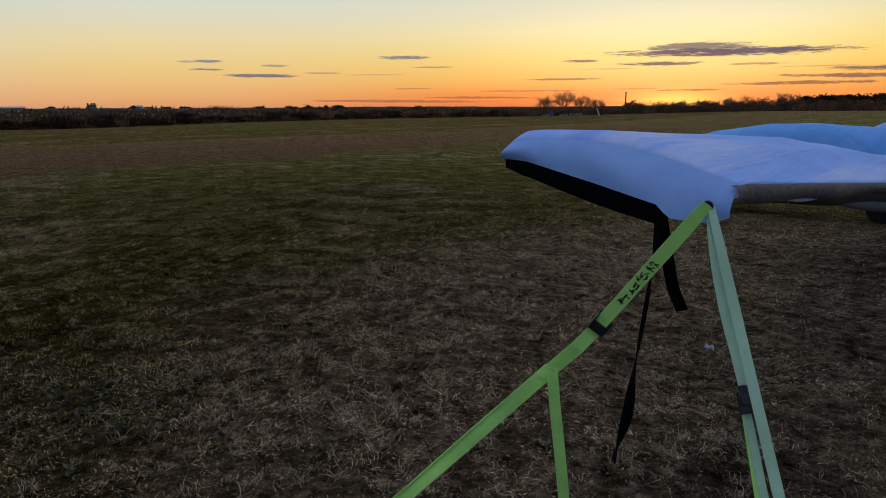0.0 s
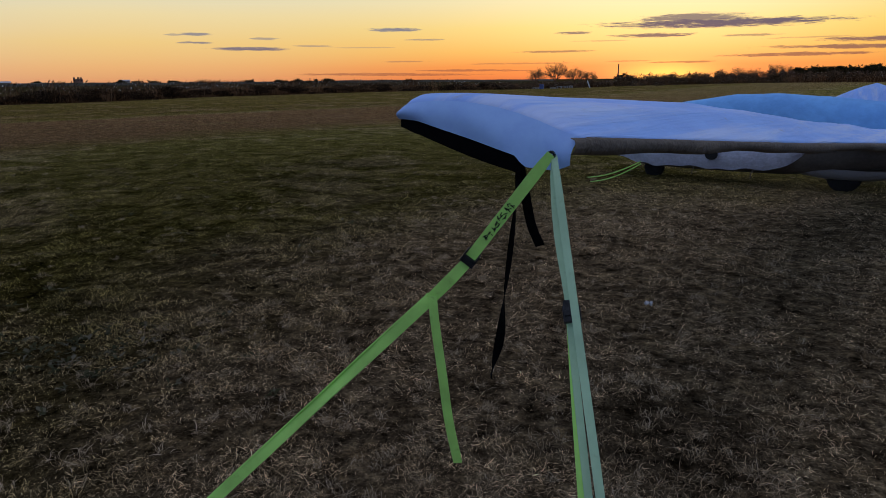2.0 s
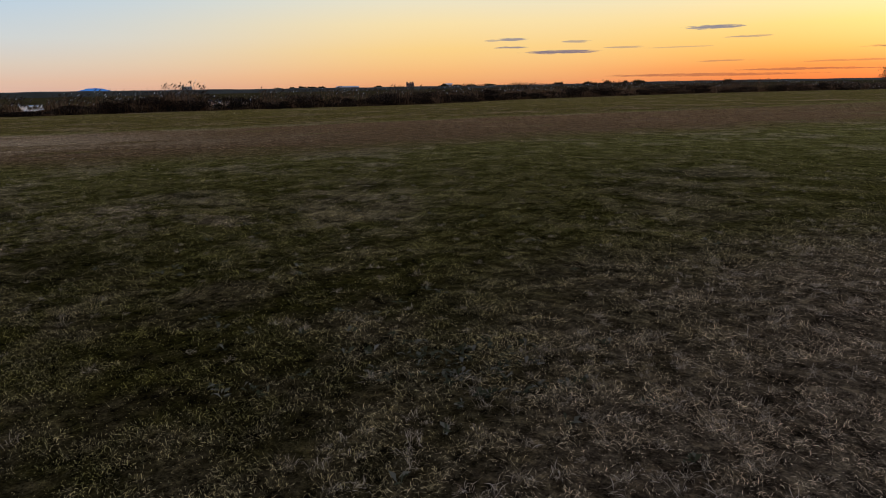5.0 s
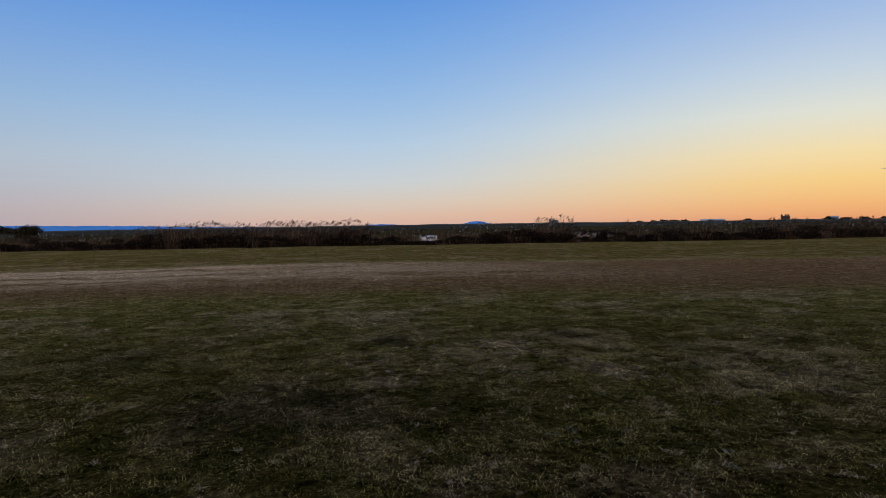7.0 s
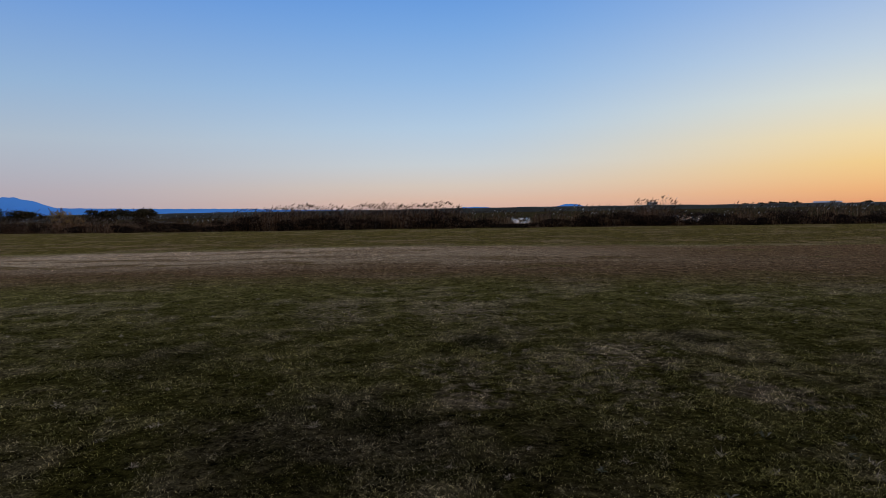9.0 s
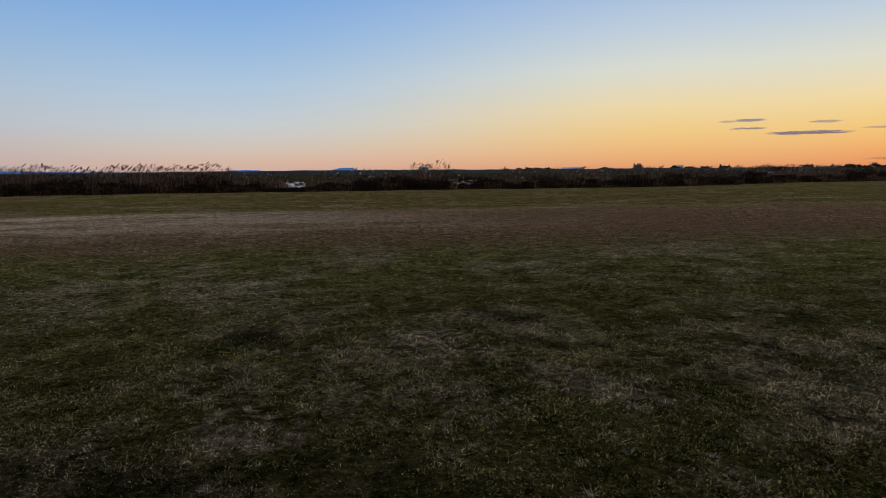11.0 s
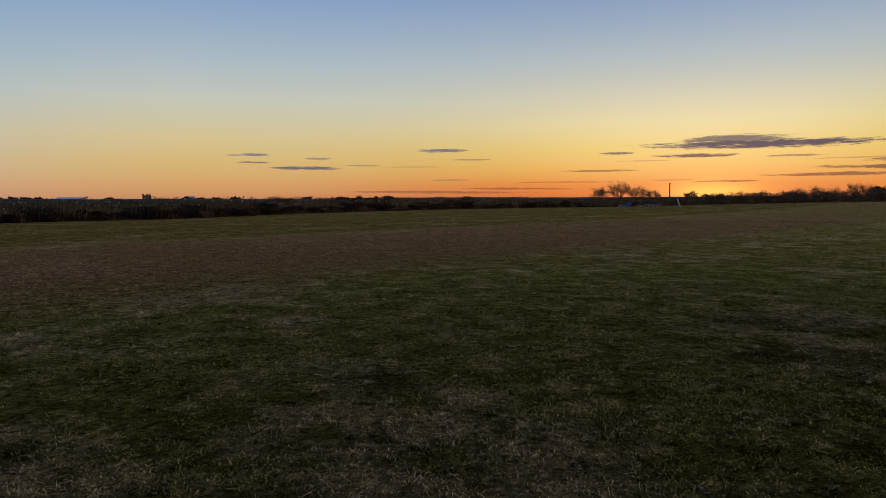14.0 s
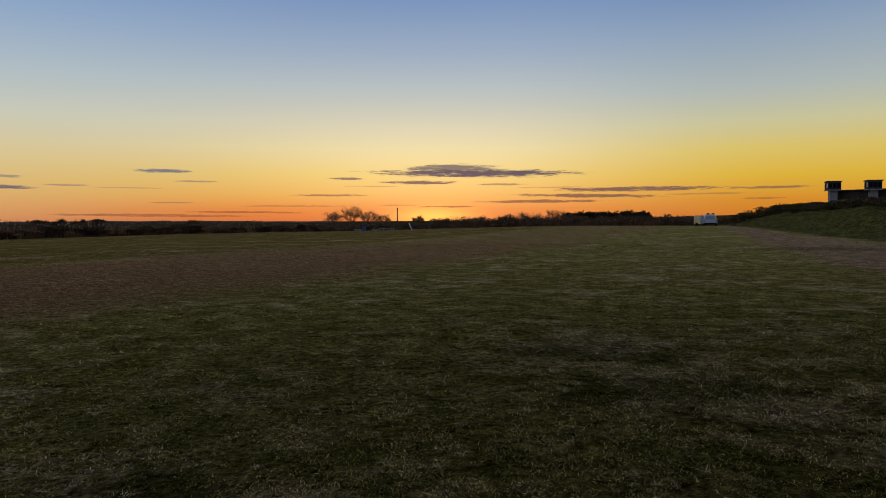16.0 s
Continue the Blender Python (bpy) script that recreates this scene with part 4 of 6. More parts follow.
def build_reeds():
    px, py, a, off = along_edge(84000, -22, 128, (0.6, 7.0))
    n = len(px)
    top = np.interp(a, [r[0] for r in REED_HEIGHT], [r[1] for r in REED_HEIGHT])
    clump = 0.93 + 0.13 * np.sin(a * 5.1 + off) * np.sin(a * 2.3) + 0.06 * np.sin(a * 17)
    h = top * np.where((a > 79) & (a < 99), 1.24, 1.0) * rng.uniform(0.45, 0.92, n) * clump * np.clip(0.30 + off * 0.28, 0.3, 1.0)
    z = ground_z(px, py)
    h = np.maximum(h - np.minimum(z, 0), 0.25)
    width = rng.uniform(0.014, 0.040, n)
    patch = np.sin(px * 0.9 + np.sin(py * 0.6) * 2.0) * np.sin(py * 0.8 + np.sin(px * 0.5) * 2.2) + 0.6 * np.sin(px * 2.3 + py * 1.9)
    h = h * (0.9 + 0.14 * patch) * np.where(off < 0.6, rng.uniform(0.2, 0.8, n), 1.0)
    v, f = blades(px, py, h, width, np.abs(rng.normal(0.0, 0.30, n)), z, rng.uniform(0, 2 * np.pi, n))
    tagged(new("reed_bed", fast_mesh("reed_bed", v, f, M_REED)), "dense brown winter reeds along the ditch", "reeds", kind="stuff")
    # plumes on long stalks
    belts = [along_edge(12000, -20, 127, (0.8, 7.0)), along_edge(6000, 79, 98, (0.8, 7.0)), along_edge(900, 61.8, 66, (0.8, 5.0))]
    px, py, a, off = (np.concatenate([b[k] for b in belts]) for k in range(4))
    n = len(px)
    top = np.interp(a, [r[0] for r in REED_HEIGHT], [r[1] for r in REED_HEIGHT])
    z = ground_z(px, py)
    tall = rng.uniform(0, 1, n)
    h = top * np.where(tall < 0.62, 0.62 + 0.4 * tall, 0.75 + 0.40 * tall) * np.where((a > 79) & (a < 98), 1.02, 0.98) * np.where(a < 12, 0.86, np.where((a > 16) & (a < 58), 1.16, 1.0)) * (1.0 + 0.10 * np.sin(a * 1.9 + 1.0) * np.sin(a * 0.83)) - np.minimum(z, 0)
    head = rng.normal(1.5, 0.6, n)
    lean = rng.uniform(0.05, 0.55, n)
    v, f = blades(px, py, h, np.full(n, 0.022), lean, z, head)
    tx, ty, tz = v.reshape(n, 5, 3)[:, 4].T
    size = rng.uniform(0.45, 1.1, n)
    pv, pf = [], []
    for turn in (0.0, 1.57):
        c, s = np.cos(head + turn), np.sin(head + turn)
        L, W = 0.21 * size, 0.06 * size
        lx, ly = np.cos(head) * 0.22 * size, np.sin(head) * 0.22 * size
        q = np.stack([np.stack([tx, ty, tz - 0.04], 1), np.stack([tx + c * W + lx * 0.4, ty + s * W + ly * 0.4, tz + L * 0.35], 1),
                      np.stack([tx + lx, ty + ly, tz + L], 1), np.stack([tx - c * W + lx * 0.4, ty - s * W + ly * 0.4, tz + L * 0.35], 1)], 1)
        pv.append(q)
    q = np.concatenate(pv, 1)
    k = np.arange(n)[:, None] * 8
    pf = np.concatenate([k + [0, 1, 2], k + [0, 2, 3], k + [4, 5, 6], k + [4, 6, 7]], 1).reshape(-1, 3)
    tagged(new("reed_stems", fast_mesh("reed_stems", v, f, M_REED)), "thin tall reed stems standing over the bed", "reeds", kind="stuff")
    # white seed heads in loose drifts; the light they catch is put into their colour
    bright = (grain(a * 1.0, off, 1.3, 7) > 0.45) & (rng.uniform(0, 1, n) < np.where((a > 79) & (a < 97), 0.008, np.where((a < 12), 0.06, 0.26)))
    q = np.where(bright[:, None, None], q.mean(1, keepdims=True) + 0.6 * (q - q.mean(1, keepdims=True)), q)
    quads = np.arange(n * 4).reshape(n, 4)
    light = pf[quads[bright].ravel()]
    pf = pf[quads[~bright].ravel()]
    tagged(new("pale_reed_plumes", fast_mesh("pale_reed_plumes", q.reshape(-1, 3), light, M_PALEPLUME)), "white fluffy seed heads among the reeds", "reeds", kind="stuff")
    tagged(new("reed_plumes", fast_mesh("reed_plumes", q.reshape(-1, 3), pf, M_PLUME)), "dark feathery reed plumes above the bed", "reeds", kind="stuff")


build_reeds()


# ---- trees and shrubs ----
def leaf_cloud(rnd, lumps, count, size):
    """Many small leaves in uneven lumps: points and triangles. lumps: (x, y, z, rx, rz)."""
    k = rnd.integers(0, len(lumps), count)
    L = np.array(lumps, float)[k]
    d = rnd.normal(0, 1, (count, 3))
    d /= np.linalg.norm(d, axis=1)[:, None]
    r = rnd.uniform(0.25, 1.0, count) ** 0.5
    c = L[:, :3] + d * r[:, None] * np.stack([L[:, 3], L[:, 3], L[:, 4]], 1)
    a, b = rnd.normal(0, 1, (count, 3)), rnd.normal(0, 1, (count, 3))
    s = (size * rnd.uniform(0.6, 1.5, count))[:, None]
    a, b = a / np.linalg.norm(a, axis=1)[:, None] * s, b / np.linalg.norm(b, axis=1)[:, None] * s
    v = np.stack([c - a, c + b, c + a * 0.9 + b * 0.2], 1).reshape(-1, 3)
    return v, np.arange(count * 3).reshape(-1, 3)


def branches(bm, rnd, start, way, length, radius, level, sides, ends):
    """A limb and, from it, its smaller limbs."""
    pts, p, d = [Vector(start)], Vector(start), Vector(way).normalized()
    n = 4 if level > 1 else 3
    for i in range(n):
        d = (d + Vector((rnd.normal(0, 0.16), rnd.normal(0, 0.16), rnd.normal(0.05, 0.08)))).normalized()
        p = p + d * length / n
        pts.append(p.copy())
    tube(bm, pts, [radius * (1 - 0.55 * i / n) for i in range(n + 1)], sides, caps=False)
    if level == 0:
        ends.append(tuple(pts[-1]))
        return
    for i in range(4 if level > 1 else 4):
        t = rnd.uniform(0.35, 1.0)
        q = pts[min(int(t * n), n - 1)].lerp(pts[min(int(t * n) + 1, n)], t * n % 1)
        a = rnd.uniform(0, 2 * math.pi)
        side = d.orthogonal().normalized()
        side.rotate(Matrix.Rotation(a, 3, d))
        branches(bm, rnd, q, d * rnd.uniform(0.5, 1.0) + side * rnd.uniform(0.5, 0.95), length * rnd.uniform(0.52, 0.78), radius * 0.5, level - 1, 3, ends)


def tree(name, at, height, spread, seed, leaf, leaf_count, leaf_size, label, group, levels=3):
    rnd = np.random.default_rng(seed)
    root = thing(name, at, label, "tree", group)
    bm = bmesh.new()
    ends = []
    trunk_top = height * 0.16
    tube(bm, [(0, 0, -0.2), (0.03, 0.02, trunk_top * 0.5), (0.02 * height * 0.2, 0, trunk_top)], [height * 0.035, height * 0.028, height * 0.024], 7, caps=False)
    part("trunk", bm, M_BARK, root, world=False)
    bm = bmesh.new()
    for i in range(7):
        a = 2 * math.pi * i / 7 + rnd.uniform(-0.4, 0.4)
        branches(bm, rnd, (0, 0, trunk_top * rnd.uniform(0.75, 1.0)), (math.cos(a) * spread, math.sin(a) * spread, rnd.uniform(0.35, 1.35)), height * 0.38, height * 0.019, levels, 4, ends)
    part("branchwork", bm, M_BARK, root, world=False)
    if leaf_count:
        e = np.array(ends)
        pick = e[rnd.integers(0, len(e), leaf_count)] + rnd.normal(0, height * 0.035, (leaf_count, 3))
        # keep the leaves within a rounded crown
        mid, wide = np.array([0, 0, height * 0.56]), np.array([height * 0.56 * spread + 0.2, height * 0.56 * spread + 0.2, height * 0.45])
        far = np.linalg.norm((pick - mid) / wide, axis=1)
        pick = mid + (pick - mid) * np.where(far > 1, rnd.uniform(0.55, 1.0, leaf_count) / np.maximum(far, 1e-6), 1.0)[:, None]
        lumps = [(x, y, z, 0.12, 0.12) for x, y, z in pick]
        v, f = leaf_cloud(rnd, lumps, leaf_count, leaf_size)
        ob = new("crown", fast_mesh("crown", v, f, leaf))
        ob.parent = root
    return root


def shrub(name, at, width, height, seed, leaf, count, size, label, group, category="shrub"):
    rnd = np.random.default_rng(seed)
    root = thing(name, at, label, category, group)
    for i in range(5):
        a = rnd.uniform(0, 2 * math.pi)
        r = width * 0.3 * rnd.uniform(0.2, 1)
        bm = tube(bmesh.new(), [(0, 0, -0.1), (math.cos(a) * r * 0.4, math.sin(a) * r * 0.4, height * 0.4), (math.cos(a) * r, math.sin(a) * r, height * 0.85)], [0.05 * height * 0.4, 0.03 * height * 0.4, 0.008 * height], 4, caps=False)
        part("stem", bm, M_BARK, root, world=False)
    lumps = []
    for i in range(11):
        a, r = rnd.uniform(0, 2 * math.pi), width * 0.36 * math.sqrt(rnd.uniform(0, 1))
        z = height * rnd.uniform(0.08, 0.80) * (1 - 0.35 * (r / width) * 2)
        lumps.append((math.cos(a) * r, math.sin(a) * r, z, width * rnd.uniform(0.14, 0.26), height * rnd.uniform(0.12, 0.24)))
    v, f = leaf_cloud(rnd, lumps, int(count * 0.7), size * 1.2)
    ob = new("foliage", fast_mesh("foliage", v, f, leaf))
    ob.parent = root
    return root


EYE_END = (-6.88, 3.18)


def seen_at(az, dist, base=EYE_END):
    x, y = base[0] - math.sin(radians(az)) * dist, base[1] + math.cos(radians(az)) * dist
    return x, y, gz(x, y)


# four bare trees beyond the end of the field
for i, (az, top, wide) in enumerate([(8.75, 0.93, 0.9), (7.25, 1.35, 0.75), (5.75, 1.02, 0.85), (4.55, 0.66, 0.95)]):
    x, y, z = seen_at(az, 215 + 6 * i)
    tree("bare_tree", (x, y, z), 215 * math.tan(radians(top * 1.22)) + 1.7 - z, wide * 1.05, 40 + i, M_LEAF_RUST, 2600, 0.11, "bare winter tree with a few rust leaves", "trees past the field")
x, y, z = seen_at(1.6, 200)
tree("bare_tree", (x, y, z), 200 * math.tan(radians(0.56)) + 1.7 - z, 1.0, 47, M_SHRUB, 1500, 0.14, "small dense dark tree against the glow", "trees past the field")
for i, (az, top, wide) in enumerate([(-6.0, 0.85, 0.9), (-7.3, 1.05, 0.8), (-8.3, 0.9, 0.9), (-9.7, 1.32, 0.55), (-10.5, 1.05, 0.5)]):
    x, y, z = seen_at(az, 170 + 5 * i)
    tree("bare_tree", (x, y, z), 172 * math.tan(radians(top)) + 1.7 - z, wide, 60 + i, M_LEAF_RUST, 1500, 0.055, "leafless winter tree above the hedge", "trees past the field")
# dark wood
for i in range(21):
    az = -11.0 - i * 0.31
    x, y, z = seen_at(az, 195 + 9 * (i % 3))
    tree("wood_tree", (x, y, z), 198 * math.tan(radians(0.80 + 0.09 * math.sin(i * 2.1))) + 1.9 - z, 1.0, 80 + i, M_SHRUB, 1700, 0.26, "dark leafy tree in a dense wood", "wood", levels=2)
# hedge along the far end of the field
for i in range(66):
    az = 12.5 - i * 0.53
    x, y, z = seen_at(az, 108 + 6 * math.sin(i * 1.9) + (6 if az < -12 else 0))
    h = 1.25 + 0.22 * math.sin(i * 2.7) + (0.75 if az < 0.5 else 0)
    shrub("hedge_shrub", (x, y, z), 3.0, h, 200 + i, M_HEDGE, 1100, 0.10, "dark tangled shrub in the far hedge", "far hedge")
# shrubs on the flood bank
for i in range(46):
    y = 30 + i * 1.75
    x = 11.3 + 0.235 * y + 9.6 + 1.6 * math.sin(i * 1.7)
    shrub("bank_shrub", (x, y, gz(x, y)), 3.6, 0.8 + 0.45 * abs(math.sin(i * 1.3)), 300 + i, M_BANKLEAF, 1900, 0.085, "dark low shrub on the flood bank", "bank shrubs")
for i in range(30):
    az = -18.2 - i * 0.33
    x, y, z = seen_at(az, 118 + 7 * math.sin(i * 2.2))
    shrub("bank_shrub", (x, y, z), 3.4, 1.05 + 0.3 * math.sin(i * 1.7) + 0.02 * i, 360 + i, M_BANKLEAF, 1200, 0.10, "dark low shrub on the flood bank", "bank shrubs")
# rank weeds over the slope of the bank
rnd = np.random.default_rng(77)
lumps = []
for i in range(1500):
    y = 14 + 100 * rnd.uniform(0, 1) ** 1.3
    x = 11.3 + 0.235 * y + 11.5 * rnd.uniform(-0.03, 1)
    if math.sin(x * 0.9 + y * 0.35) * math.sin(y * 0.55 - x * 0.4) + rnd.normal(0, 0.5) > 0.15:
        lumps.append((x, y, gz(x, y) + 0.02, rnd.uniform(0.25, 0.75), rnd.uniform(0.08, 0.30)))
v, f = leaf_cloud(rnd, lumps, 90000, 0.05)
tagged(new("bank_weeds", fast_mesh("bank_weeds", v, f, M_BANKWEED)), "rank green and brown weeds on the flood bank", "weeds", kind="stuff")
# low dark shrubs among the reeds
for i in range(72):
    az = 123 - i * 1.58 + 0.5 * math.sin(i * 3.1)
    for r in range(30, 170):
        x, y = -5.0 - math.sin(radians(az)) * r, 1.5 + math.cos(radians(az)) * r
        if float(beyond(np.array([x]), np.array([y]))[0]) > 0.1 + 1.3 * abs(math.sin(i * 1.9)):
            break
    gap = 0.3 if (59.6 < az < 61.8 or 73.0 < az < 75.6) else 1.0
    tall = 1.55 if 79 < az < 99 or 61.8 < az < 66 else 1.18
    shrub("reed_shrub", (x, y, gz(x, y)), 4.2 + 1.6 * math.sin(i * 2.3), (tall + 0.34 * math.sin(i * 1.3)) * gap, 520 + i, M_BRAMBLE, 2600, 0.06, "low dark bramble at the foot of the reeds", "brambles")
# far trees past the river
for i, (az, top, dist, wide) in enumerate([(117, 1.0, 380, 26), (115.2, 0.96, 370, 26), (113.6, 0.98, 380, 24), (112.0, 0.92, 370, 22), (107.6, 0.86, 390, 20), (106.4, 0.9, 400, 22), (104.9, 0.86, 390, 18), (104.0, 0.94, 400, 14)]):
    x, y, z = seen_at(az, dist, (-3.0, 0.4))
    shrub("far_tree", (x, y, z), wide * 0.8, dist * math.tan(radians(top)) + 1.7 - z, 400 + i, M_SHRUB, 3200, 0.42, "dark rounded tree far across the river", "far trees", "tree")
x, y, z = seen_at(109.7, 120, (-3.0, 0.4))
shrub("yellow_shrub", (x, y, z), 7.4, 120 * math.tan(radians(1.2)) + 1.5 - z, 420, M_LEAF_YELLOW, 5200, 0.11, "yellowing shrub standing over the reeds", "far trees")
for i, (az, top, dist, wide) in enumerate([(35.95, 0.48, 150, 5.0), (35.2, 0.38, 150, 4.0), (34.6, 0.3, 150, 3.4), (63.3, 0.62, 74, 3.0), (64.2, 0.4, 74, 2.6), (30.5, 0.3, 280, 6), (29.3, 0.42, 280, 5), (28.0, 0.36, 300, 6), (26.6, 0.34, 300, 8), (20, 0.25, 300, 8)]):
    x, y, z = seen_at(az, dist, (-5.5, 1.5))
    shrub("ditch_shrub", (x, y, z), wide, dist * math.tan(radians(top)) + 1.5 - z, 440 + i, M_SHRUB, 1300, 0.10 if dist < 200 else 0.25, "dark shrub rising out of the reeds", "ditch shrubs")
for i, (az, top, wide) in enumerate([(56.4, 0.27, 9), (55.3, 0.24, 8), (54.6, 0.31, 10), (53.8, 0.36, 11), (52.9, 0.27, 8), (48.4, 0.24, 7), (42.9, 0.27, 9), (41.8, 0.2, 8), (40.6, 0.2, 8), (39.2, 0.22, 10), (33.5, 0.22, 10)]):
    x, y, z = seen_at(az, 640, (-3.0, 1.0))
    shrub("far_shrub", (x, y, 0.0), wide, 640 * math.tan(radians(top)) + 1.5, 470 + i, M_SHRUB, 900, 0.8, "small dark tree on the far bank", "far bank trees", "tree")


# ---- buildings far off ----
def far_building(name, az, dist, width, top, label, wall, roof_mat, deep=8.0, pitch=1.6, windows=0):
    x, y, z = seen_at(az, dist, (-4.0, 1.5))
    root = thing(name, (x, y, 0.0), label, "building", "far buildings")
    root.rotation_euler = (0, 0, radians(az))
    bm = box(bmesh.new(), (width, deep, top), (0, 0, top / 2))
    w = part("wall", bm, wall, root, world=False)
    if pitch > 0:
        bm = bmesh.new()
        hw, hd = width / 2 + 0.4, deep / 2 + 0.4
        loft(bm, [[(-hw, -hd, top), (-hw, 0, top + pitch), (-hw, hd, top), (-hw, 0, top - 0.1)], [(hw, -hd, top), (hw, 0, top + pitch), (hw, hd, top), (hw, 0, top - 0.1)]])
        part("roof", bm, roof_mat, root, world=False)
    for i in range(windows):
        bm = box(bmesh.new(), (0.9, 0.12, 1.1), (-width / 2 + (i + 0.5) * width / windows, -deep / 2 - 0.06, top - 1.5))
        part("window", bm, M_DARKGLASS, root, world=False)
    return root


def tan_d(e):
    return math.tan(radians(e))


far_building("barn", 50.85, 760, 24, 760 * tan_d(0.13) + 1.5, "long low farm shed with a pale sheet roof", M_BRICK, M_ROOF, 10, 1.4)
castle = far_building("brick_block", 45.7, 760, 8.5, 760 * tan_d(0.36) + 1.5, "square brick building with rooftop turrets", M_BRICK, M_BRICK, 8, 0, 3)
for dx in (-3.4, 0.2, 2.6):
    h = 760 * tan_d(0.36) + 1.5
    part("turret", box(bmesh.new(), (1.7, 2.0, 1.5), (dx, 0, h + 0.75)), M_BRICK, castle, world=False)
far_building("flat_house", 63.35, 700, 9.5, 700 * tan_d(0.45) + 1.5, "pale flat-roofed house past the river", M_CONCRETE, M_ROOF, 8, 0.0, 4)
far_building("small_shed", 42.5, 700, 7, 700 * tan_d(0.18) + 1.5, "small pale shed on the far bank", M_CONCRETE, M_ROOF, 6, 1.2)

# brick chimney in front of the glow
x, y, z = seen_at(3.40, 620)
chimney = thing("chimney", (x, y, 0), "slim dark chimney stack on the horizon", "chimney")
bm = tube(bmesh.new(), [(0, 0, -1), (0, 0, 6), (0, 0, 13.2)], [0.7, 0.55, 0.45], 10)
part("stack", bm, M_BRICK, chimney, world=False)
part("rim", tube(bmesh.new(), [(0, 0, 12.6), (0, 0, 13.4)], [0.62, 0.62], 10), M_BRICK, chimney, world=False)

# ---- the covered glider ----
WHEEL = Vector((2.62, 9.85, 0.0))
FWD, OUT = Vector((-0.937, 0.35, 0)), Vector((-0.35, -0.937, 0))   # towards the nose; towards the near wing tip
glider = thing("glider", tuple(WHEEL), "parked glider wrapped in white and blue cloth covers, tied down", "glider")


def on_axis(k, side, z):
    p = WHEEL + FWD * k + OUT * side
    return (p.x, p.y, z)


def fuselage_ring(k, zc, hw, hh, n=20, grow=0.0):
    return [on_axis(k, math.cos(2 * math.pi * i / n) * (hw + grow), zc + math.sin(2 * math.pi * i / n) * (hh + grow)) for i in range(n)]


BODY = [(3.50, 0.47, 0.03, 0.03), (3.42, 0.48, 0.11, 0.11), (3.2, 0.51, 0.20, 0.21), (2.8, 0.53, 0.28, 0.35), (2.2, 0.60, 0.34, 0.44), (1.5, 0.66, 0.36, 0.50), (0.8, 0.68, 0.36, 0.51), (0.0, 0.72, 0.34, 0.47), (-0.8, 0.74, 0.27, 0.37), (-1.8, 0.78, 0.18, 0.24), (-3.2, 0.82, 0.14, 0.17), (-4.9, 0.87, 0.10, 0.13)]
part("fuselage", loft(bmesh.new(), [fuselage_ring(*r) for r in BODY]), M_BELLY, glider, "dull grey-brown fuselage belly", True)

# cloth over canopy and nose, hanging to an uneven hem
TOPS = [(-1.5, 1.00), (-1.0, 1.06), (-0.44, 1.15), (0.3, 1.22), (0.96, 1.26), (1.5, 1.245), (2.2, 1.14), (2.6, 1.02), (3.0, 0.86), (3.3, 0.70), (3.56, 0.50)]


def canopy_cover():
    rows = []
    for i in range(61):
        k = -1.45 + (3.58 + 1.45) * i / 60
        body = [float(np.interp(-k, [-r[0] for r in BODY], [r[j] for r in BODY])) for j in (1, 2, 3)]
        top = lerp(k, TOPS) + 0.002 * math.sin(k * 9)
        hw = body[1] + 0.035
        hem = min(0.60, top - 0.10) + 0.008 * math.sin(k * 7.0)
        ring = []
        n = 22
        for j in range(n + 1):
            u = j / n * 2 - 1
            a = (1 - abs(u)) * math.pi / 2
            s = math.copysign(math.cos(a) ** 0.75, u) * hw
            s += 0.012 * math.sin(k * 13 + u * 9) * abs(u) if hw > 0.1 else 0
            z = hem + (top - hem) * math.sin(a) ** 0.8
            ring.append(on_axis(k, s, z))
        rows.append(ring)
    return loft(bmesh.new(), rows, closed=False, caps=(False, False))


def side_skirt(side):
    """Paler cloth hanging along the lower side of the fuselage."""
    rows = []
    for i in range(61):
        k = 0.10 + (3.40 - 0.10) * i / 60
        body = [float(np.interp(-k, [-r[0] for r in BODY], [r[j] for r in BODY])) for j in (1, 2, 3)]
        hem = max(body[0] - body[2] * 0.86, 0.18) + 0.014 * math.sin(k * 7.0) + 0.010 * math.sin(k * 17) + 0.36 * (1 - float(smooth(k, 0.1, 1.0)))
        hw = body[1] + 0.046
        fold = 0.012 * math.sin(k * 11) + 0.008 * math.sin(k * 23)
        rows.append([on_axis(k, side * (hw * f + fold * g), hem + (0.64 - hem) * v) for f, g, v in ((0.80, 1, 0), (0.93, 1.0, 0.25), (1.0, 0.8, 0.5), (1.02, 0.4, 0.8), (1.0, 0.0, 1.0))])
    return loft(bmesh.new(), rows, closed=False, caps=(False, False))


part("side_skirt", side_skirt(1), M_SKIRT, glider, "wrinkled grey-white lower cover", True)
part("side_skirt", side_skirt(-1), M_SKIRT, glider, "wrinkled grey-white lower cover", True)
cover = part("canopy_cover", canopy_cover(), M_BLUECLOTH, glider, "light blue cloth cover draped over canopy and nose", True)
# raised hood behind the canopy
bm = bmesh.new()
rows = []
for i in range(9):
    u = i / 8
    r = 0.58 * (1 - u) ** 0.85 + 0.07 * math.sqrt(1 - u * u * 0.98)
    rows.append([on_axis(-0.02 - 0.12 * u + math.cos(2 * math.pi * j / 20) * r * 1.0, -0.22 + math.sin(2 * math.pi * j / 20) * r * 0.5, 1.02 + 0.368 * u ** 0.9) for j in range(20)])
loft(bm, rows)
part("hood", bm, M_COVER, glider, "pointed cloth hood behind the canopy", True)

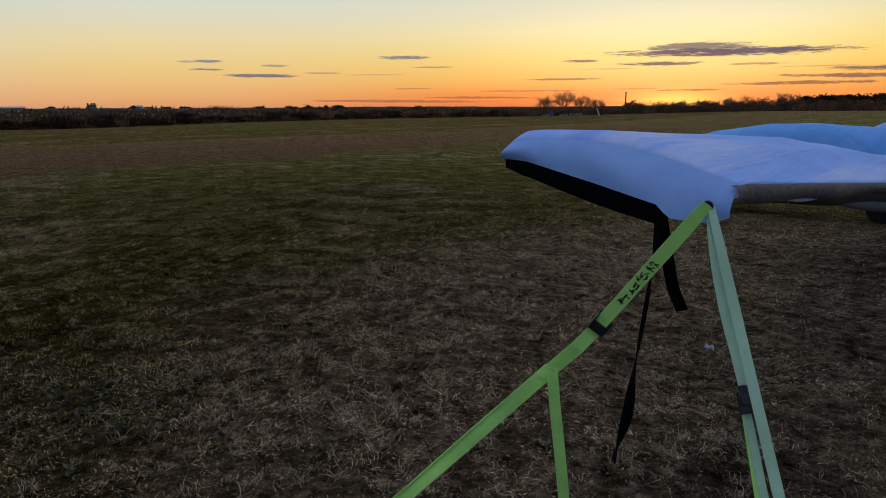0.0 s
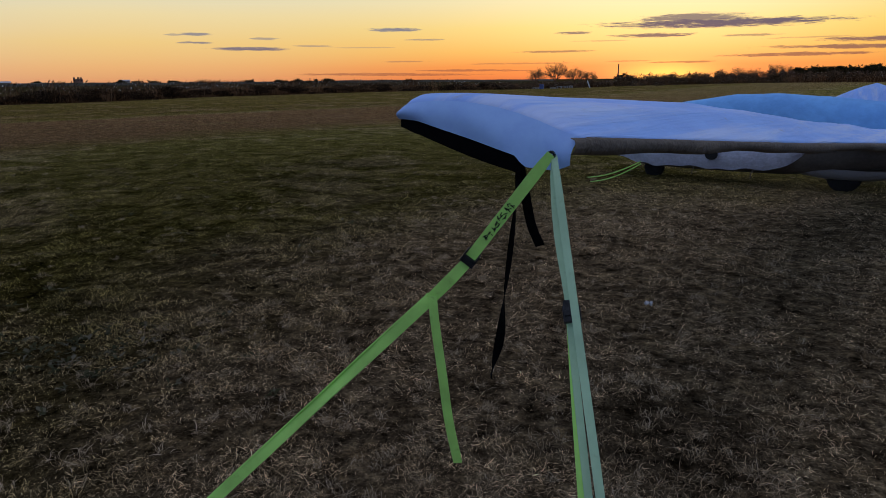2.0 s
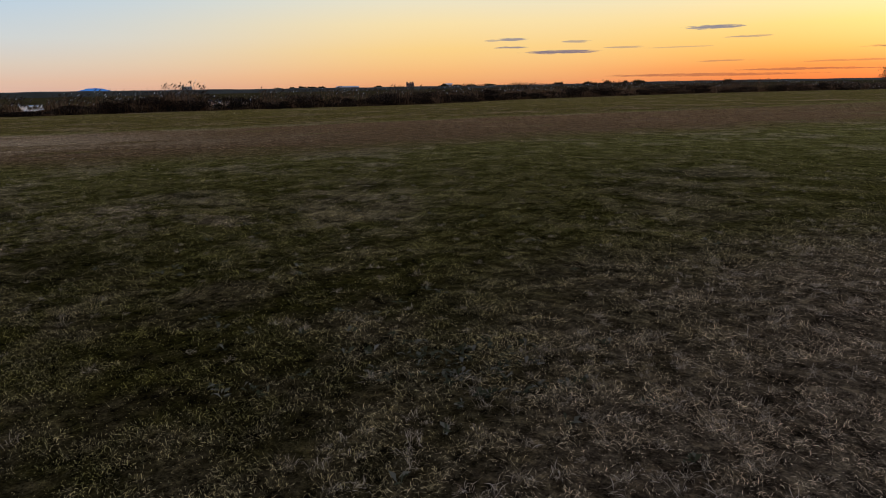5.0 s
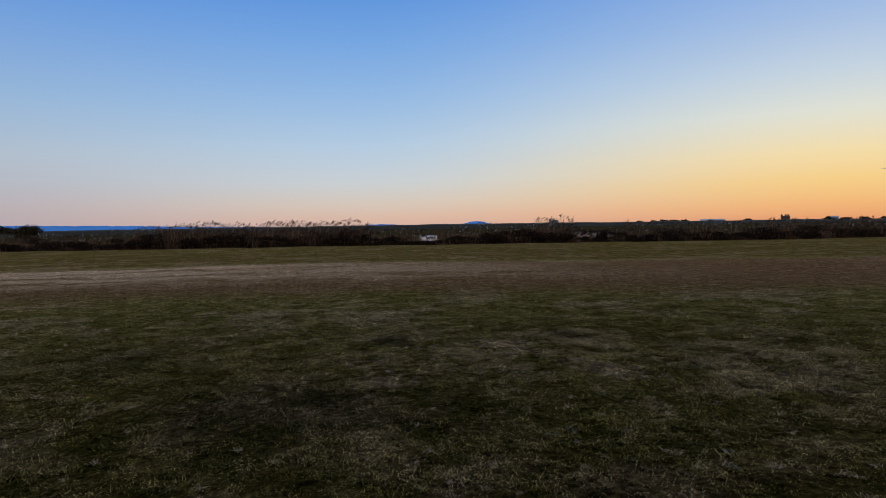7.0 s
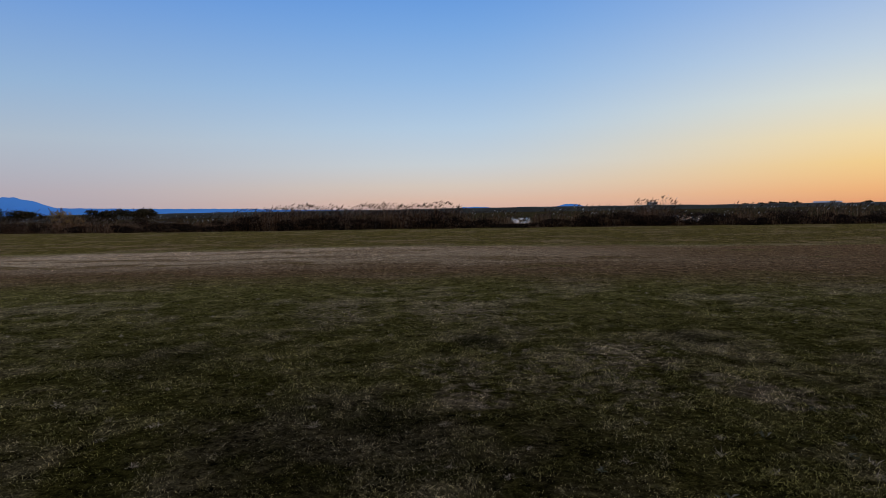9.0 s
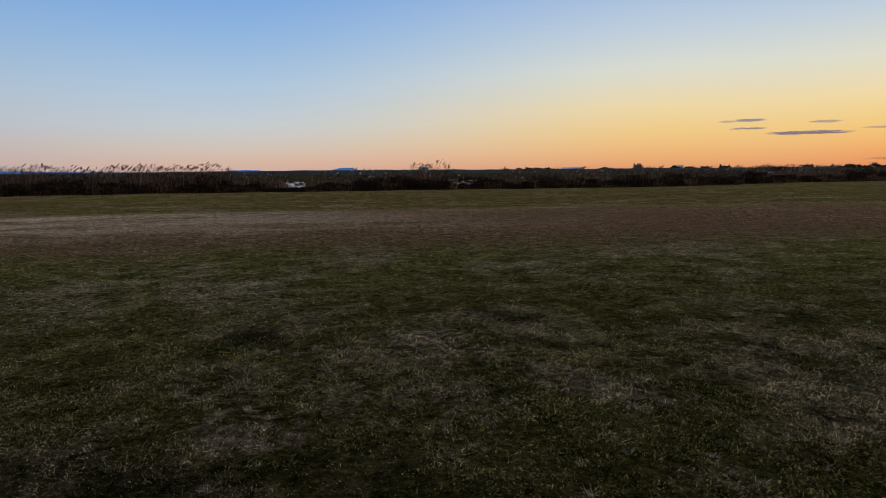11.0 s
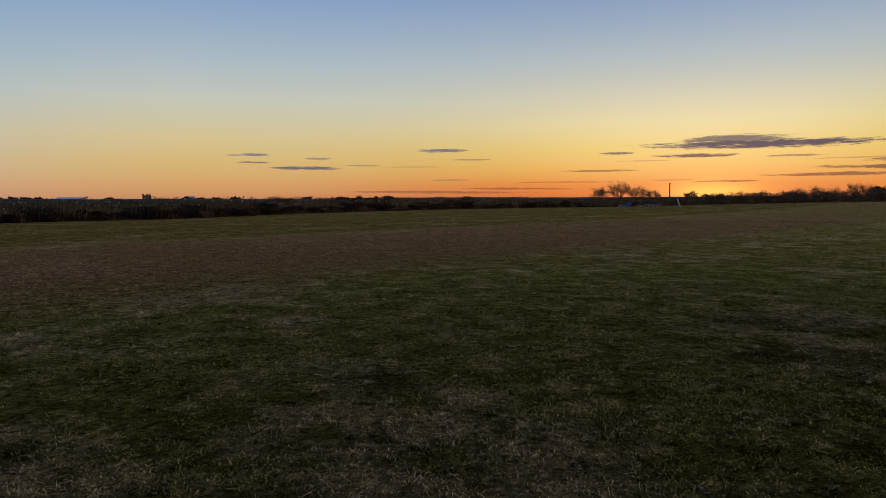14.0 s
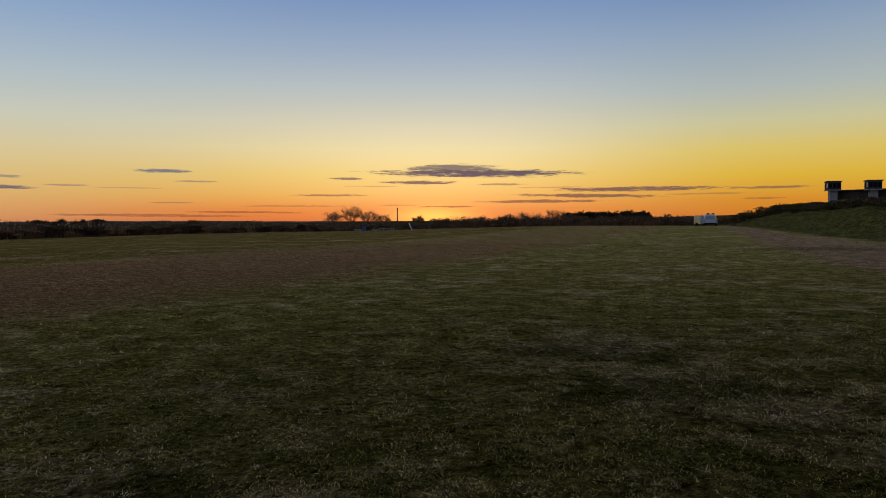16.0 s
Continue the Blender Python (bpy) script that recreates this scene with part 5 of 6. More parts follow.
for k in (1.1, 1.9):
    bm = ribbon(bmesh.new(), [on_axis(k, 0.36, 0.24), on_axis(k + 0.02, 0.37, 0.19), on_axis(k + 0.03, 0.35, 0.12)], 0.014, 0.003, FWD)
    part("tie_tape", bm, M_GREY, glider)
# dark vent low on the fuselage side
bm = tube(bmesh.new(), [on_axis(1.66, 0.36, 0.44), on_axis(1.66, 0.425, 0.44)], [0.09, 0.085], 18)
part("vent", bm, M_TYRE, glider, "small black round vent")


def wheel(name, k, radius, wide, lift):
    w = part(name, tube(bmesh.new(), [on_axis(k, s, radius - lift) for s in (-wide / 2, -wide * 0.36, wide * 0.36, wide / 2)], [radius * 0.82, radius, radius, radius * 0.82], 28), M_TYRE, glider, "black rubber tyre", True)
    part("rim", tube(bmesh.new(), [on_axis(k, s, radius - lift) for s in (-wide / 2 - 0.006, wide / 2 + 0.006)], [radius * 0.5, radius * 0.5], 18), M_TYRE, w)


wheel("main_wheel", 0.05, 0.21, 0.13, 0.01)
wheel("nose_wheel", 2.62, 0.15, 0.09, 0.01)
# pale skirt round the main wheel
bm = bmesh.new()
rows = []
for i in range(17):
    k = 0.85 - i * 0.1
    g = math.sin(math.pi * i / 16) ** 0.6
    rows.append([on_axis(k, math.cos(math.pi * j / 10) * (0.05 + 0.12 * g), 0.30 - math.sin(math.pi * j / 10) * 0.16 * g) for j in range(11)])
loft(bm, rows, closed=False, caps=(False, False))
part("wheel_fairing", bm, M_GEL, glider, "pale fairing round the main wheel", True)

# near wing under its cover
LE0, LE1 = Vector((-0.385, 1.60, 0)), Vector((2.25, 9.25, 0))
TE_ROWS = [(0.0, 0.125, 1.44, 1.346), (0.19, 0.86, 2.95, 1.212), (0.5, 1.95, 5.3, 1.02), (1.0, 3.35, 9.05, 0.78)]
RIDGE = [(0.0, 1.427), (0.003, 1.439), (0.008, 1.446), (0.018, 1.443), (0.037, 1.435), (0.08, 1.414), (0.19, 1.362), (0.45, 1.190), (0.84, 0.935), (1.0, 0.86)]


TIP_SHAPE = [(0.0, 0.0), (0.1, 0.22), (0.2, 0.46), (0.31, 0.67), (0.42, 0.83), (0.54, 0.945), (0.66, 1.0), (0.79, 0.995), (0.87, 0.96), (0.93, 0.91), (0.97, 0.84), (1.0, 0.70)]   # section of the wing's end

FULL_SHAPE = [(0.0, 0.0), (0.1, 0.23), (0.2, 0.48), (0.31, 0.69), (0.42, 0.84), (0.54, 0.95), (0.66, 1.0), (0.79, 1.0), (0.87, 0.995), (0.93, 0.98), (0.97, 0.94), (1.0, 0.82)]   # and just inboard of it


def wing_point(s, c):
    """A point of the cover's upper side: s from tip to root, c from trailing to leading edge."""
    tx, ty, tz = lerp(s, TE_ROWS)
    le = LE0.lerp(LE1, s)
    ridge = lerp(s, RIDGE)
    f = float(smooth(s, 0.0, 0.006))
    end = tz + (ridge - tz) * (lerp(c, TIP_SHAPE) * (1 - f) + lerp(c, FULL_SHAPE) * f)
    peak = 0.66
    nose_z = ridge - (0.006 + 0.05 * s) - 0.06 * smooth(s, 0, 0.06)
    if c < peak:
        z = tz + (ridge - tz) * math.sin(math.pi / 2 * c / peak) ** 0.92
    else:
        z = ridge - (ridge - nose_z) * ((c - peak) / (1 - peak)) ** 2.2
    z = end + (z - end) * smooth(s, 0.03, 0.16)
    z += 0.011 * math.sin(c * 19 + 2.4 * math.sin(s * 6.0)) * math.sin(math.pi * c) * smooth(s, 0.04, 0.14)
    sag = 0.0025 * math.sin(s * 60 + c * 5) * math.sin(math.pi * c) * smooth(s, 0.03, 0.2)
    return Vector((tx + (le.x - tx) * c, ty + (le.y - ty) * c, float(z) + sag))


def wing_ring(s):
    top = [wing_point(s, c / 32) for c in range(33)]
    thick = 0.035 + 0.07 * s
    low = []
    for c in range(31, 0, -1):
        p = wing_point(s, c / 32)
        tz = lerp(s, TE_ROWS)[2]
        bottom = min(p.z - 0.012, tz - 0.006 + (top[-1].z - thick - tz) * (c / 32))
        low.append(Vector((p.x, p.y, bottom)))
    nose = top[-1] - Vector((0, 0, thick * 0.8))
    return top + [nose] + low


SPANS = [0.0, 0.003, 0.008, 0.018, 0.037, 0.065] + [0.1 + 0.045 * i for i in range(21)]
bm = loft(bmesh.new(), [wing_ring(s) for s in SPANS])
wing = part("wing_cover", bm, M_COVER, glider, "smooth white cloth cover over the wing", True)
# far wing, the mirror image about the fuselage
def mirrored(p):
    d = Vector((p.x, p.y, 0)) - WHEEL
    q = WHEEL + FWD * d.dot(FWD) - OUT * d.dot(OUT)
    return Vector((q.x, q.y, p.z))


bm = loft(bmesh.new(), [[mirrored(p) for p in wing_ring(s)] for s in SPANS])
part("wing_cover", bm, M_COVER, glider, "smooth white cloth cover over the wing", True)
# tail, covered too
fin = [(-4.15, 0.95), (-4.95, 0.9), (-5.05, 2.0), (-4.6, 2.05)]
bm = loft(bmesh.new(), [[on_axis(k, s, z) for k, z in fin] for s in (-0.05, 0.05)])
part("fin", bm, M_COVER, glider)
bm = loft(bmesh.new(), [[on_axis(-4.55 + dk, s, 1.98 + dz) for dk, dz in ((0, 0), (-0.2, 0.03), (-0.5, 0), (-0.2, -0.03))] for s in (-1.5, 0, 1.5)])
part("tailplane", bm, M_COVER, glider)

# end flap of the cover, hanging over the tip
FLAP = [(0.0, 0.108, 1.414, 1.284), (0.05, 0.085, 1.418, 1.274), (0.10, 0.060, 1.424, 1.270), (0.22, 0.0, 1.440, 1.274), (0.245, -0.012, 1.443, 1.278), (0.26, -0.018, 1.444, 1.298), (0.5, -0.135, 1.492, 1.327), (0.75, -0.265, 1.549, 1.359), (0.87, -0.325, 1.575, 1.373), (0.95, -0.366, 1.592, 1.376), (1.0, -0.394, 1.604, 1.376)]
bm = bmesh.new()
rows = []
for j in range(9):
    v = j / 8
    row = []
    for i in range(33):
        c = i / 32
        p = wing_point(0.0, c)
        lx, ly, lz = lerp(c, FLAP)
        b = Vector((lx, ly, lz))
        q = p.lerp(b, v)
        bulge = 0.012 * math.sin(math.pi * v) + 0.004 * math.sin(c * 13 + v * 4) * v
        q += Vector((-0.30, -0.95, 0.1)) * (bulge + 0.004)
        row.append(q)
    rows.append(row)
loft(bm, rows, closed=False, caps=(False, False))
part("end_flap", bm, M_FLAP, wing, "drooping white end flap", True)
# black edging under the flap
bm = bmesh.new()
rows = []
for i in range(25):
    c = 0.255 + (0.985 - 0.255) * i / 24
    lx, ly, lz = lerp(c, FLAP)
    p = Vector((lx, ly, lz)) + Vector((-0.30, -0.95, 0.1)) * 0.002
    drop = 0.030 + 0.014 * math.sin(math.pi * (1 - c)) - 0.012 * max(c - 0.9, 0) * 10
    in_ = Vector((0.30, 0.95, 0)) * 0.022
    rows.append([p, p + Vector((0, 0, -drop)), p + in_ + Vector((0, 0, -drop - 0.004)), p + in_])
loft(bm, rows)
part("edge_strip", bm, M_BLACK, wing, "black foam edging along the cover's tip")
# rolled hem of the trailing edge
bm = bmesh.new()
rows = []
for i in range(41):
    s = 0.002 + 0.9 * (i / 40) ** 1.6
    x, y, z = lerp(s, TE_ROWS)
    p = Vector((x, y, z)) - Vector((0.43, 0.90, -0.03)) * (0.055 if i == 0 else 0.0)
    n = Vector((0.90, -0.43, 0))
    wav = 0.005 * math.sin(s * 37) * smooth(s, 0.02, 0.1) + 0.004 * math.sin(s * 91)
    drop = 0.034 + float(wav)
    rows.append([p - n * 0.004 + Vector((0, 0, 0.002)), p + n * 0.010 + Vector((0, 0, -0.004)), p + n * 0.013 + Vector((0, 0, -drop * 0.5)), p + n * 0.004 + Vector((0, 0, -drop)), p - n * 0.03 + Vector((0, 0, -drop - 0.006))])
loft(bm, rows, closed=False, caps=(False, False))
part("rolled_hem", bm, M_GREY, wing, "grey-brown rolled hem of the cover", True)
# eyelet for the straps; its dark ring stands in for the shaded hole
EYELET = Vector((0.066, 1.408, 1.309))
bm = bmesh.new()
for i in range(16):
    a, b = 2 * math.pi * i / 16, 2 * math.pi * (i + 1) / 16
    tube(bm, [EYELET + Vector((math.cos(t) * 0.007, -0.012, math.sin(t) * 0.007)) for t in (a, b)], [0.004, 0.004], 6)
part("eyelet", bm, M_BUCKLE, wing, "small dark eyelet")
# black fastening strap with two loose ends
bm = ribbon(bmesh.new(), curve_points([(-0.022, 1.455, 1.285), (-0.008, 1.456, 1.22), (0.004, 1.457, 1.16), (0.014, 1.459, 1.12), (0.034, 1.462, 1.075)], 16), 0.026, 0.003, (0.95, -0.3, 0))
part("fastening_strap", bm, M_BLACK, wing, "black fastening strap")
ctrl = [(-0.018, 1.458, 1.275), (-0.029, 1.460, 1.187), (-0.042, 1.462, 1.055), (-0.056, 1.464, 0.932), (-0.066, 1.466, 0.825), (-0.082, 1.468, 0.745), (-0.092, 1.470, 0.70)]
pts = curve_points(ctrl, 30)
bm = ribbon(bmesh.new(), pts, 0.024, 0.0025, [(math.cos(1.9 * math.sin(i * 0.16)), -math.sin(1.9 * math.sin(i * 0.16)), 0.1) for i in range(30)])
part("loose_end", bm, M_BLACK, wing, "long loose black strap end")

# cords to the ground; upper ends placed to meet the nose in the camera's view
for dz, dx in ((0.0, 0.0), (0.03, -0.12)):
    cord = thing("mooring_cord", on_axis(3.2, 0.15, 0.0), "thin yellow-green cord slanting to the ground near the glider's nose", "rope", "mooring cords")
    a, b = Vector((0.02, 8.86, 0.41 + dz)), Vector((-0.72 + dx, 9.85 - dx * 3.6, 0.01))
    bm = tube(bmesh.new(), [a.lerp(b, t / 8) - Vector((0, 0, 0.05 * math.sin(math.pi * t / 8))) for t in range(9)], [0.008] * 9, 6)
    part("cord", bm, M_LIME, cord)

# ---- tie-down straps ----
def buckle(parent, at, along, across, label):
    """A ratchet buckle: two side plates, spool, handle."""
    d, s = Vector(along).normalized(), Vector(across)
    s = (s - d * s.dot(d)).normalized()
    n = d.cross(s).normalized()
    m = Matrix((s, d, n)).transposed().to_4x4()
    m.translation = at
    b = part("ratchet_buckle", box(bmesh.new(), (0.036, 0.020, 0.016), (0, 0, 0), m, 0.003), M_BUCKLE, parent, label)
    for sx in (-0.0175, 0.0175):
        part("side_plate", box(bmesh.new(), (0.003, 0.038, 0.020), (sx, 0.008, 0.002), m, 0.001), M_BUCKLE, b)
    part("lever", box(bmesh.new(), (0.032, 0.034, 0.004), (0, 0.02, 0.012), m, 0.0015), M_BUCKLE, b, "worn steel lever")
    return b


VIEW = Vector((0.25, -1.0, 0.12))
lime = thing("tie_down_strap", (-1.17, 0.977, 0.0), "lime green tie-down strap with black lettering, pulled taut to the ground", "strap", "tie-down straps")
top, ring, loop, low, foot = Vector((0.066, 1.392, 1.312)), Vector((-0.140, 1.392, 1.034)), Vector((-0.236, 1.385, 0.930)), Vector((-0.666, 1.236, 0.5)), Vector((-1.17, 0.977, 0.0))
across = (top - ring).cross(VIEW).normalized()
pts = [top.lerp(ring, i / 10) for i in range(11)]
upper = part("webbing", ribbon(bmesh.new(), pts, [0.020, 0.026] + [0.028] * 9, 0.003, across), M_LIME, lime)
# stand-in for the lettering: four dark blocks of strokes
d = (ring - top).normalized()
n = d.cross(across).normalized()
if n.dot(VIEW) < 0:
    n = -n
ink = random.Random(5)
for i in range(4):
    c = top + d * (0.160 + i * 0.030) + n * 0.0022
    bm = bmesh.new()
    m = Matrix((across, d, n)).transposed().to_4x4()
    m.translation = c
    for k in range(9):
        turn = m @ Matrix.Translation((ink.uniform(-0.0075, 0.0075), ink.uniform(-0.010, 0.010), 0)) @ Matrix.Rotation(ink.choice((0.1, 0.5, 1.4, 1.6, -0.7, 2.2)), 4, "Z")
        box(bm, (ink.uniform(0.006, 0.013), 0.0021, 0.0008), (0, 0, 0.00002 * k), turn)
    part("lettering_block", bm, M_INK, lime, "black lettering drawn as loose strokes")
buckle(lime, ring - d * 0.012 + n * 0.004, -d, across, "dark ratchet buckle")
pts = [ring, ring.lerp(loop, 0.35) + n * 0.010, ring.lerp(loop, 0.7) + n * 0.004, loop]
part("webbing", ribbon(bmesh.new(), pts, [0.028, 0.030, 0.030, 0.028], 0.004, across), M_LIME, lime)
lowpts = [loop.lerp(low, i / 8) for i in range(8)] + [low.lerp(foot, i / 8) for i in range(9)]
d2 = (foot - loop).normalized()
a0 = d2.cross(VIEW).normalized()
turned = [Matrix.Rotation(radians(34 * math.exp(-((i - 5) / 2.6) ** 2)), 3, d2) @ a0 for i in range(17)]
part("webbing", ribbon(bmesh.new(), lowpts, 0.029, 0.004, turned), M_LIME, lime)
# the strap's upper edge is folded over towards the sky below the knot
edge = [p + (Matrix.Rotation(radians(34 * math.exp(-((i - 5) / 2.6) ** 2)), 3, d2) @ a0) * (0.0135 if a0.z > 0 else -0.0135) + Vector((0, 0, 0.003)) for i, p in enumerate(lowpts[:12])]
part("webbing_fold", ribbon(bmesh.new(), edge, [0.002, 0.006, 0.011, 0.015, 0.016, 0.014, 0.012, 0.010, 0.008, 0.006, 0.004, 0.002], 0.003, [Vector((0.45, 0.9, 0.0))] * 12), M_LIME, lime)
tail = curve_points([loop + Vector((0.012, -0.008, 0.016)), loop + Vector((0.020, -0.012, -0.06)), loop + Vector((0.036, -0.006, -0.20)), loop + Vector((0.050, 0.0, -0.33)), loop + Vector((0.072, 0.01, -0.46))], 20)
part("loose_tail", ribbon(bmesh.new(), tail, [0.025] * 19 + [0.023], 0.003, [(1, -0.25 + 0.02 * i, 0) for i in range(20)]), M_LIME, lime, "lime strap end hanging loose")
bm = ribbon(bmesh.new(), [loop + across * s * 0.017 + n * 0.004 * math.cos(s * 1.5) for s in (-1, -0.5, 0, 0.5, 1)], 0.030, 0.004, d2)
part("slip_knot", bm, M_LIME, lime)
part("ground_peg", tube(bmesh.new(), [foot + Vector((0.01, 0.01, 0.04)), foot + Vector((0, 0, 0.0)), foot + Vector((-0.03, -0.02, -0.12))], [0.012, 0.012, 0.006], 8), M_STEEL, lime, "steel peg in the soil")

mint = thing("tie_down_strap", (0.44, 0.539, 0.0), "faded mint-green tie-down strap, doubled and taut to the ground", "strap", "tie-down straps")
top2, ring2, foot2 = Vector((0.072, 1.402, 1.305)), Vector((0.157, 1.208, 0.985)), Vector((0.44, 0.539, 0.0))
view2 = Vector((0.1, -1.0, 0.25))
a2 = (foot2 - top2).cross(view2).normalized()
d3 = (foot2 - top2).normalized()
n3 = d3.cross(a2).normalized()
if n3.dot(view2) < 0:
    n3 = -n3
n_seg = 22
pts = [top2.lerp(foot2, i / n_seg) for i in range(n_seg + 1)]
tw = [Matrix.Rotation(radians(26 * math.sin(i * 0.33)), 3, d3) @ a2 for i in range(n_seg + 1)]
part("webbing", ribbon(bmesh.new(), [p + n3 * 0.004 for p in pts], [0.014, 0.017] + [0.018] * (n_seg - 1), 0.003, tw), M_MINT, mint)
second = [top2.lerp(ring2, i / 8) + a2 * 0.013 * math.sin(math.pi * min(i / 8, 0.8)) - n3 * 0.006 for i in range(9)]
part("webbing", ribbon(bmesh.new(), second, [0.015] + [0.020] * 8, 0.003, a2), M_MINT, mint)
under = [ring2.lerp(foot2, i / 10) + a2 * (0.012 + 0.012 * math.sin(math.pi * i / 10)) - n3 * 0.008 for i in range(11)]
part("webbing", ribbon(bmesh.new(), under, 0.016, 0.003, [Matrix.Rotation(radians(-35 + 7 * i), 3, d3) @ a2 for i in range(11)]), M_MINT, mint)
inner = [ring2.lerp(foot2, i / 10) + a2 * (0.014 + 0.024 * math.sin(math.pi * i / 10)) - n3 * 0.014 for i in range(11)]
part("loose_tail", ribbon(bmesh.new(), inner, [0.012, 0.014, 0.016, 0.019, 0.022] + [0.025] * 6, 0.003, [Matrix.Rotation(radians(30 - 6 * i), 3, d3) @ a2 for i in range(11)]), M_LIME, mint, "lime strap end hanging beside it")
buckle(mint, ring2 + a2 * 0.005 + n3 * 0.002, -d3, a2, "dark ratchet buckle")
part("ground_peg", tube(bmesh.new(), [foot2 + Vector((0.01, 0.01, 0.04)), foot2, foot2 + Vector((0.02, -0.03, -0.12))], [0.012, 0.012, 0.006], 8), M_STEEL, mint, "steel peg in the soil")

# scrap of paper on the soil
x, y = 0.275, 4.30
scrap = thing("paper_scrap", (x, y, gz(x, y)), "crumpled white paper scrap on bare soil", "litter")
bm = bmesh.new()
rows = [[(u * 0.009 - 0.03, v * 0.008 - 0.02, 0.012 + 0.012 * math.sin(u * 1.9 + v) + 0.008 * math.cos(v * 2.3)) for v in range(6)] for u in range(7)]
loft(bm, rows, closed=False, caps=(False, False))
part("sheet", bm, M_PALE, scrap, world=False)

# ---- van and trailer beside the bank ----
vx, vy, vz = seen_at(-22.05, 100)
van = thing("van", (vx, vy, vz), "white van parked on the track, seen from behind", "van")
van.rotation_euler = (0, 0, radians(-22))
van.scale = (1.0, 1.0, 0.88)
rows = []
for yy, w, h, w0 in [(0.0, 0.60, 1.66, 0.90), (0.25, 0.62, 1.86, 0.92), (1.4, 0.66, 1.90, 0.92), (2.9, 0.72, 1.80, 0.90), (3.5, 0.66, 1.25, 0.88), (4.3, 0.62, 0.98, 0.82)]:
    rows.append([(-w0, yy, 0.32), (-w0, yy, 0.95), (-w, yy, h - 0.1), (-w + 0.12, yy, h), (w - 0.12, yy, h), (w, yy, h - 0.1), (w0, yy, 0.95), (w0, yy, 0.32)])
body = part("body", loft(bmesh.new(), rows), M_PAINT, van, world=False)
part("rear_window", loft(bmesh.new(), [[(-0.62, -0.012, 1.02), (0.62, -0.012, 1.02), (0.52, -0.012, 1.55), (-0.52, -0.012, 1.55)], [(-0.62, 0.03, 1.02), (0.62, 0.03, 1.02), (0.52, 0.03, 1.55), (-0.52, 0.03, 1.55)]]), M_VANGLASS, van, "pale-tinted rear window", world=False)
part("bumper", box(bmesh.new(), (1.72, 0.14, 0.2), (0, -0.03, 0.42), None, 0.03), M_TYRE, van, world=False)
for sx in (-0.78, 0.78):
    part("tail_light", box(bmesh.new(), (0.10, 0.05, 0.32), (sx, -0.01, 0.86), None, 0.01), M_RED, van, world=False)
    for yy in (0.75, 3.5):
        part("wheel", tube(bmesh.new(), [(sx - 0.1, yy, 0.30), (sx + 0.1, yy, 0.30)], [0.31, 0.31], 18), M_TYRE, van, world=False)
for k, (dx, dy) in enumerate(((-0.3, 0.6), (0.35, 0.7))):
    part("roof_load", box(bmesh.new(), (0.34, 0.9, 0.16), (dx, dy, 1.93), None, 0.04), M_TYRE, van, "dark bundle on the roof", world=False)

tx, ty, tz = seen_at(-21.32, 103)
trailer = thing("box_trailer", (tx, ty, tz), "white box trailer with a cream end panel", "trailer")
trailer.rotation_euler = (0, 0, radians(14))
trailer.scale = (0.78, 0.78, 0.82)
part("body", box(bmesh.new(), (1.3, 2.0, 1.5), (0, 0, 1.08), None, 0.04), M_PAINT, trailer, world=False)
part("end_panel", box(bmesh.new(), (1.2, 0.04, 1.4), (0, -1.02, 1.08), None, 0.01), M_PAINT, trailer, world=False)
part("side_panel", box(bmesh.new(), (0.04, 1.9, 1.45), (-0.67, 0, 1.08), None, 0.01), M_CREAM, trailer, "cream side panel", world=False)
for sx in (-0.78, 0.78):
    part("wheel", tube(bmesh.new(), [(sx - 0.09, 0, 0.29), (sx + 0.09, 0, 0.29)], [0.29, 0.29], 18), M_TYRE, trailer, world=False)
part("drawbar", tube(bmesh.new(), [(0, 1.0, 0.42), (0, 2.0, 0.42)], [0.05, 0.05], 8), M_STEEL, trailer, world=False)

# ---- sluice towers past the bank ----
def sluice_tower(az, dist, turn):
    x, y, z = seen_at(az, dist)
    z = 0.5
    t = thing("sluice_tower", (x, y, z), "concrete sluice tower with a dark glazed control cabin", "tower", "sluice towers")
    t.rotation_euler = (0, 0, radians(turn))
    top = dist * tan_d(2.78) + 1.53 - z
    part("shaft", box(bmesh.new(), (0.95, 0.95, top - 1.2), (0, 0, (top - 1.2) / 2), None, 0.05), M_SHAFT, t, world=False)
    cab = part("cabin", box(bmesh.new(), (1.65, 1.65, 1.05), (0, 0, top - 0.72), None, 0.05), M_DARKWALL, t, "dark clad cabin", world=False)
    part("roof", box(bmesh.new(), (1.85, 1.85, 0.14), (0, 0, top - 0.10), None, 0.03), M_DARKWALL, t, world=False)
    part("floor_slab", box(bmesh.new(), (1.8, 1.8, 0.14), (0, 0, top - 1.30), None, 0.03), M_CONCRETE, t, world=False)
    for k in range(3):
        part("window", box(bmesh.new(), (0.40, 0.05, 0.62), (-0.5 + 0.5 * k, -0.835, top - 0.66)), M_DULLGLASS, cab, world=False)
        part("window", box(bmesh.new(), (0.05, 0.40, 0.62), (-0.835, -0.5 + 0.5 * k, top - 0.66)), M_PALE if k == 0 else M_DULLGLASS, cab, world=False)


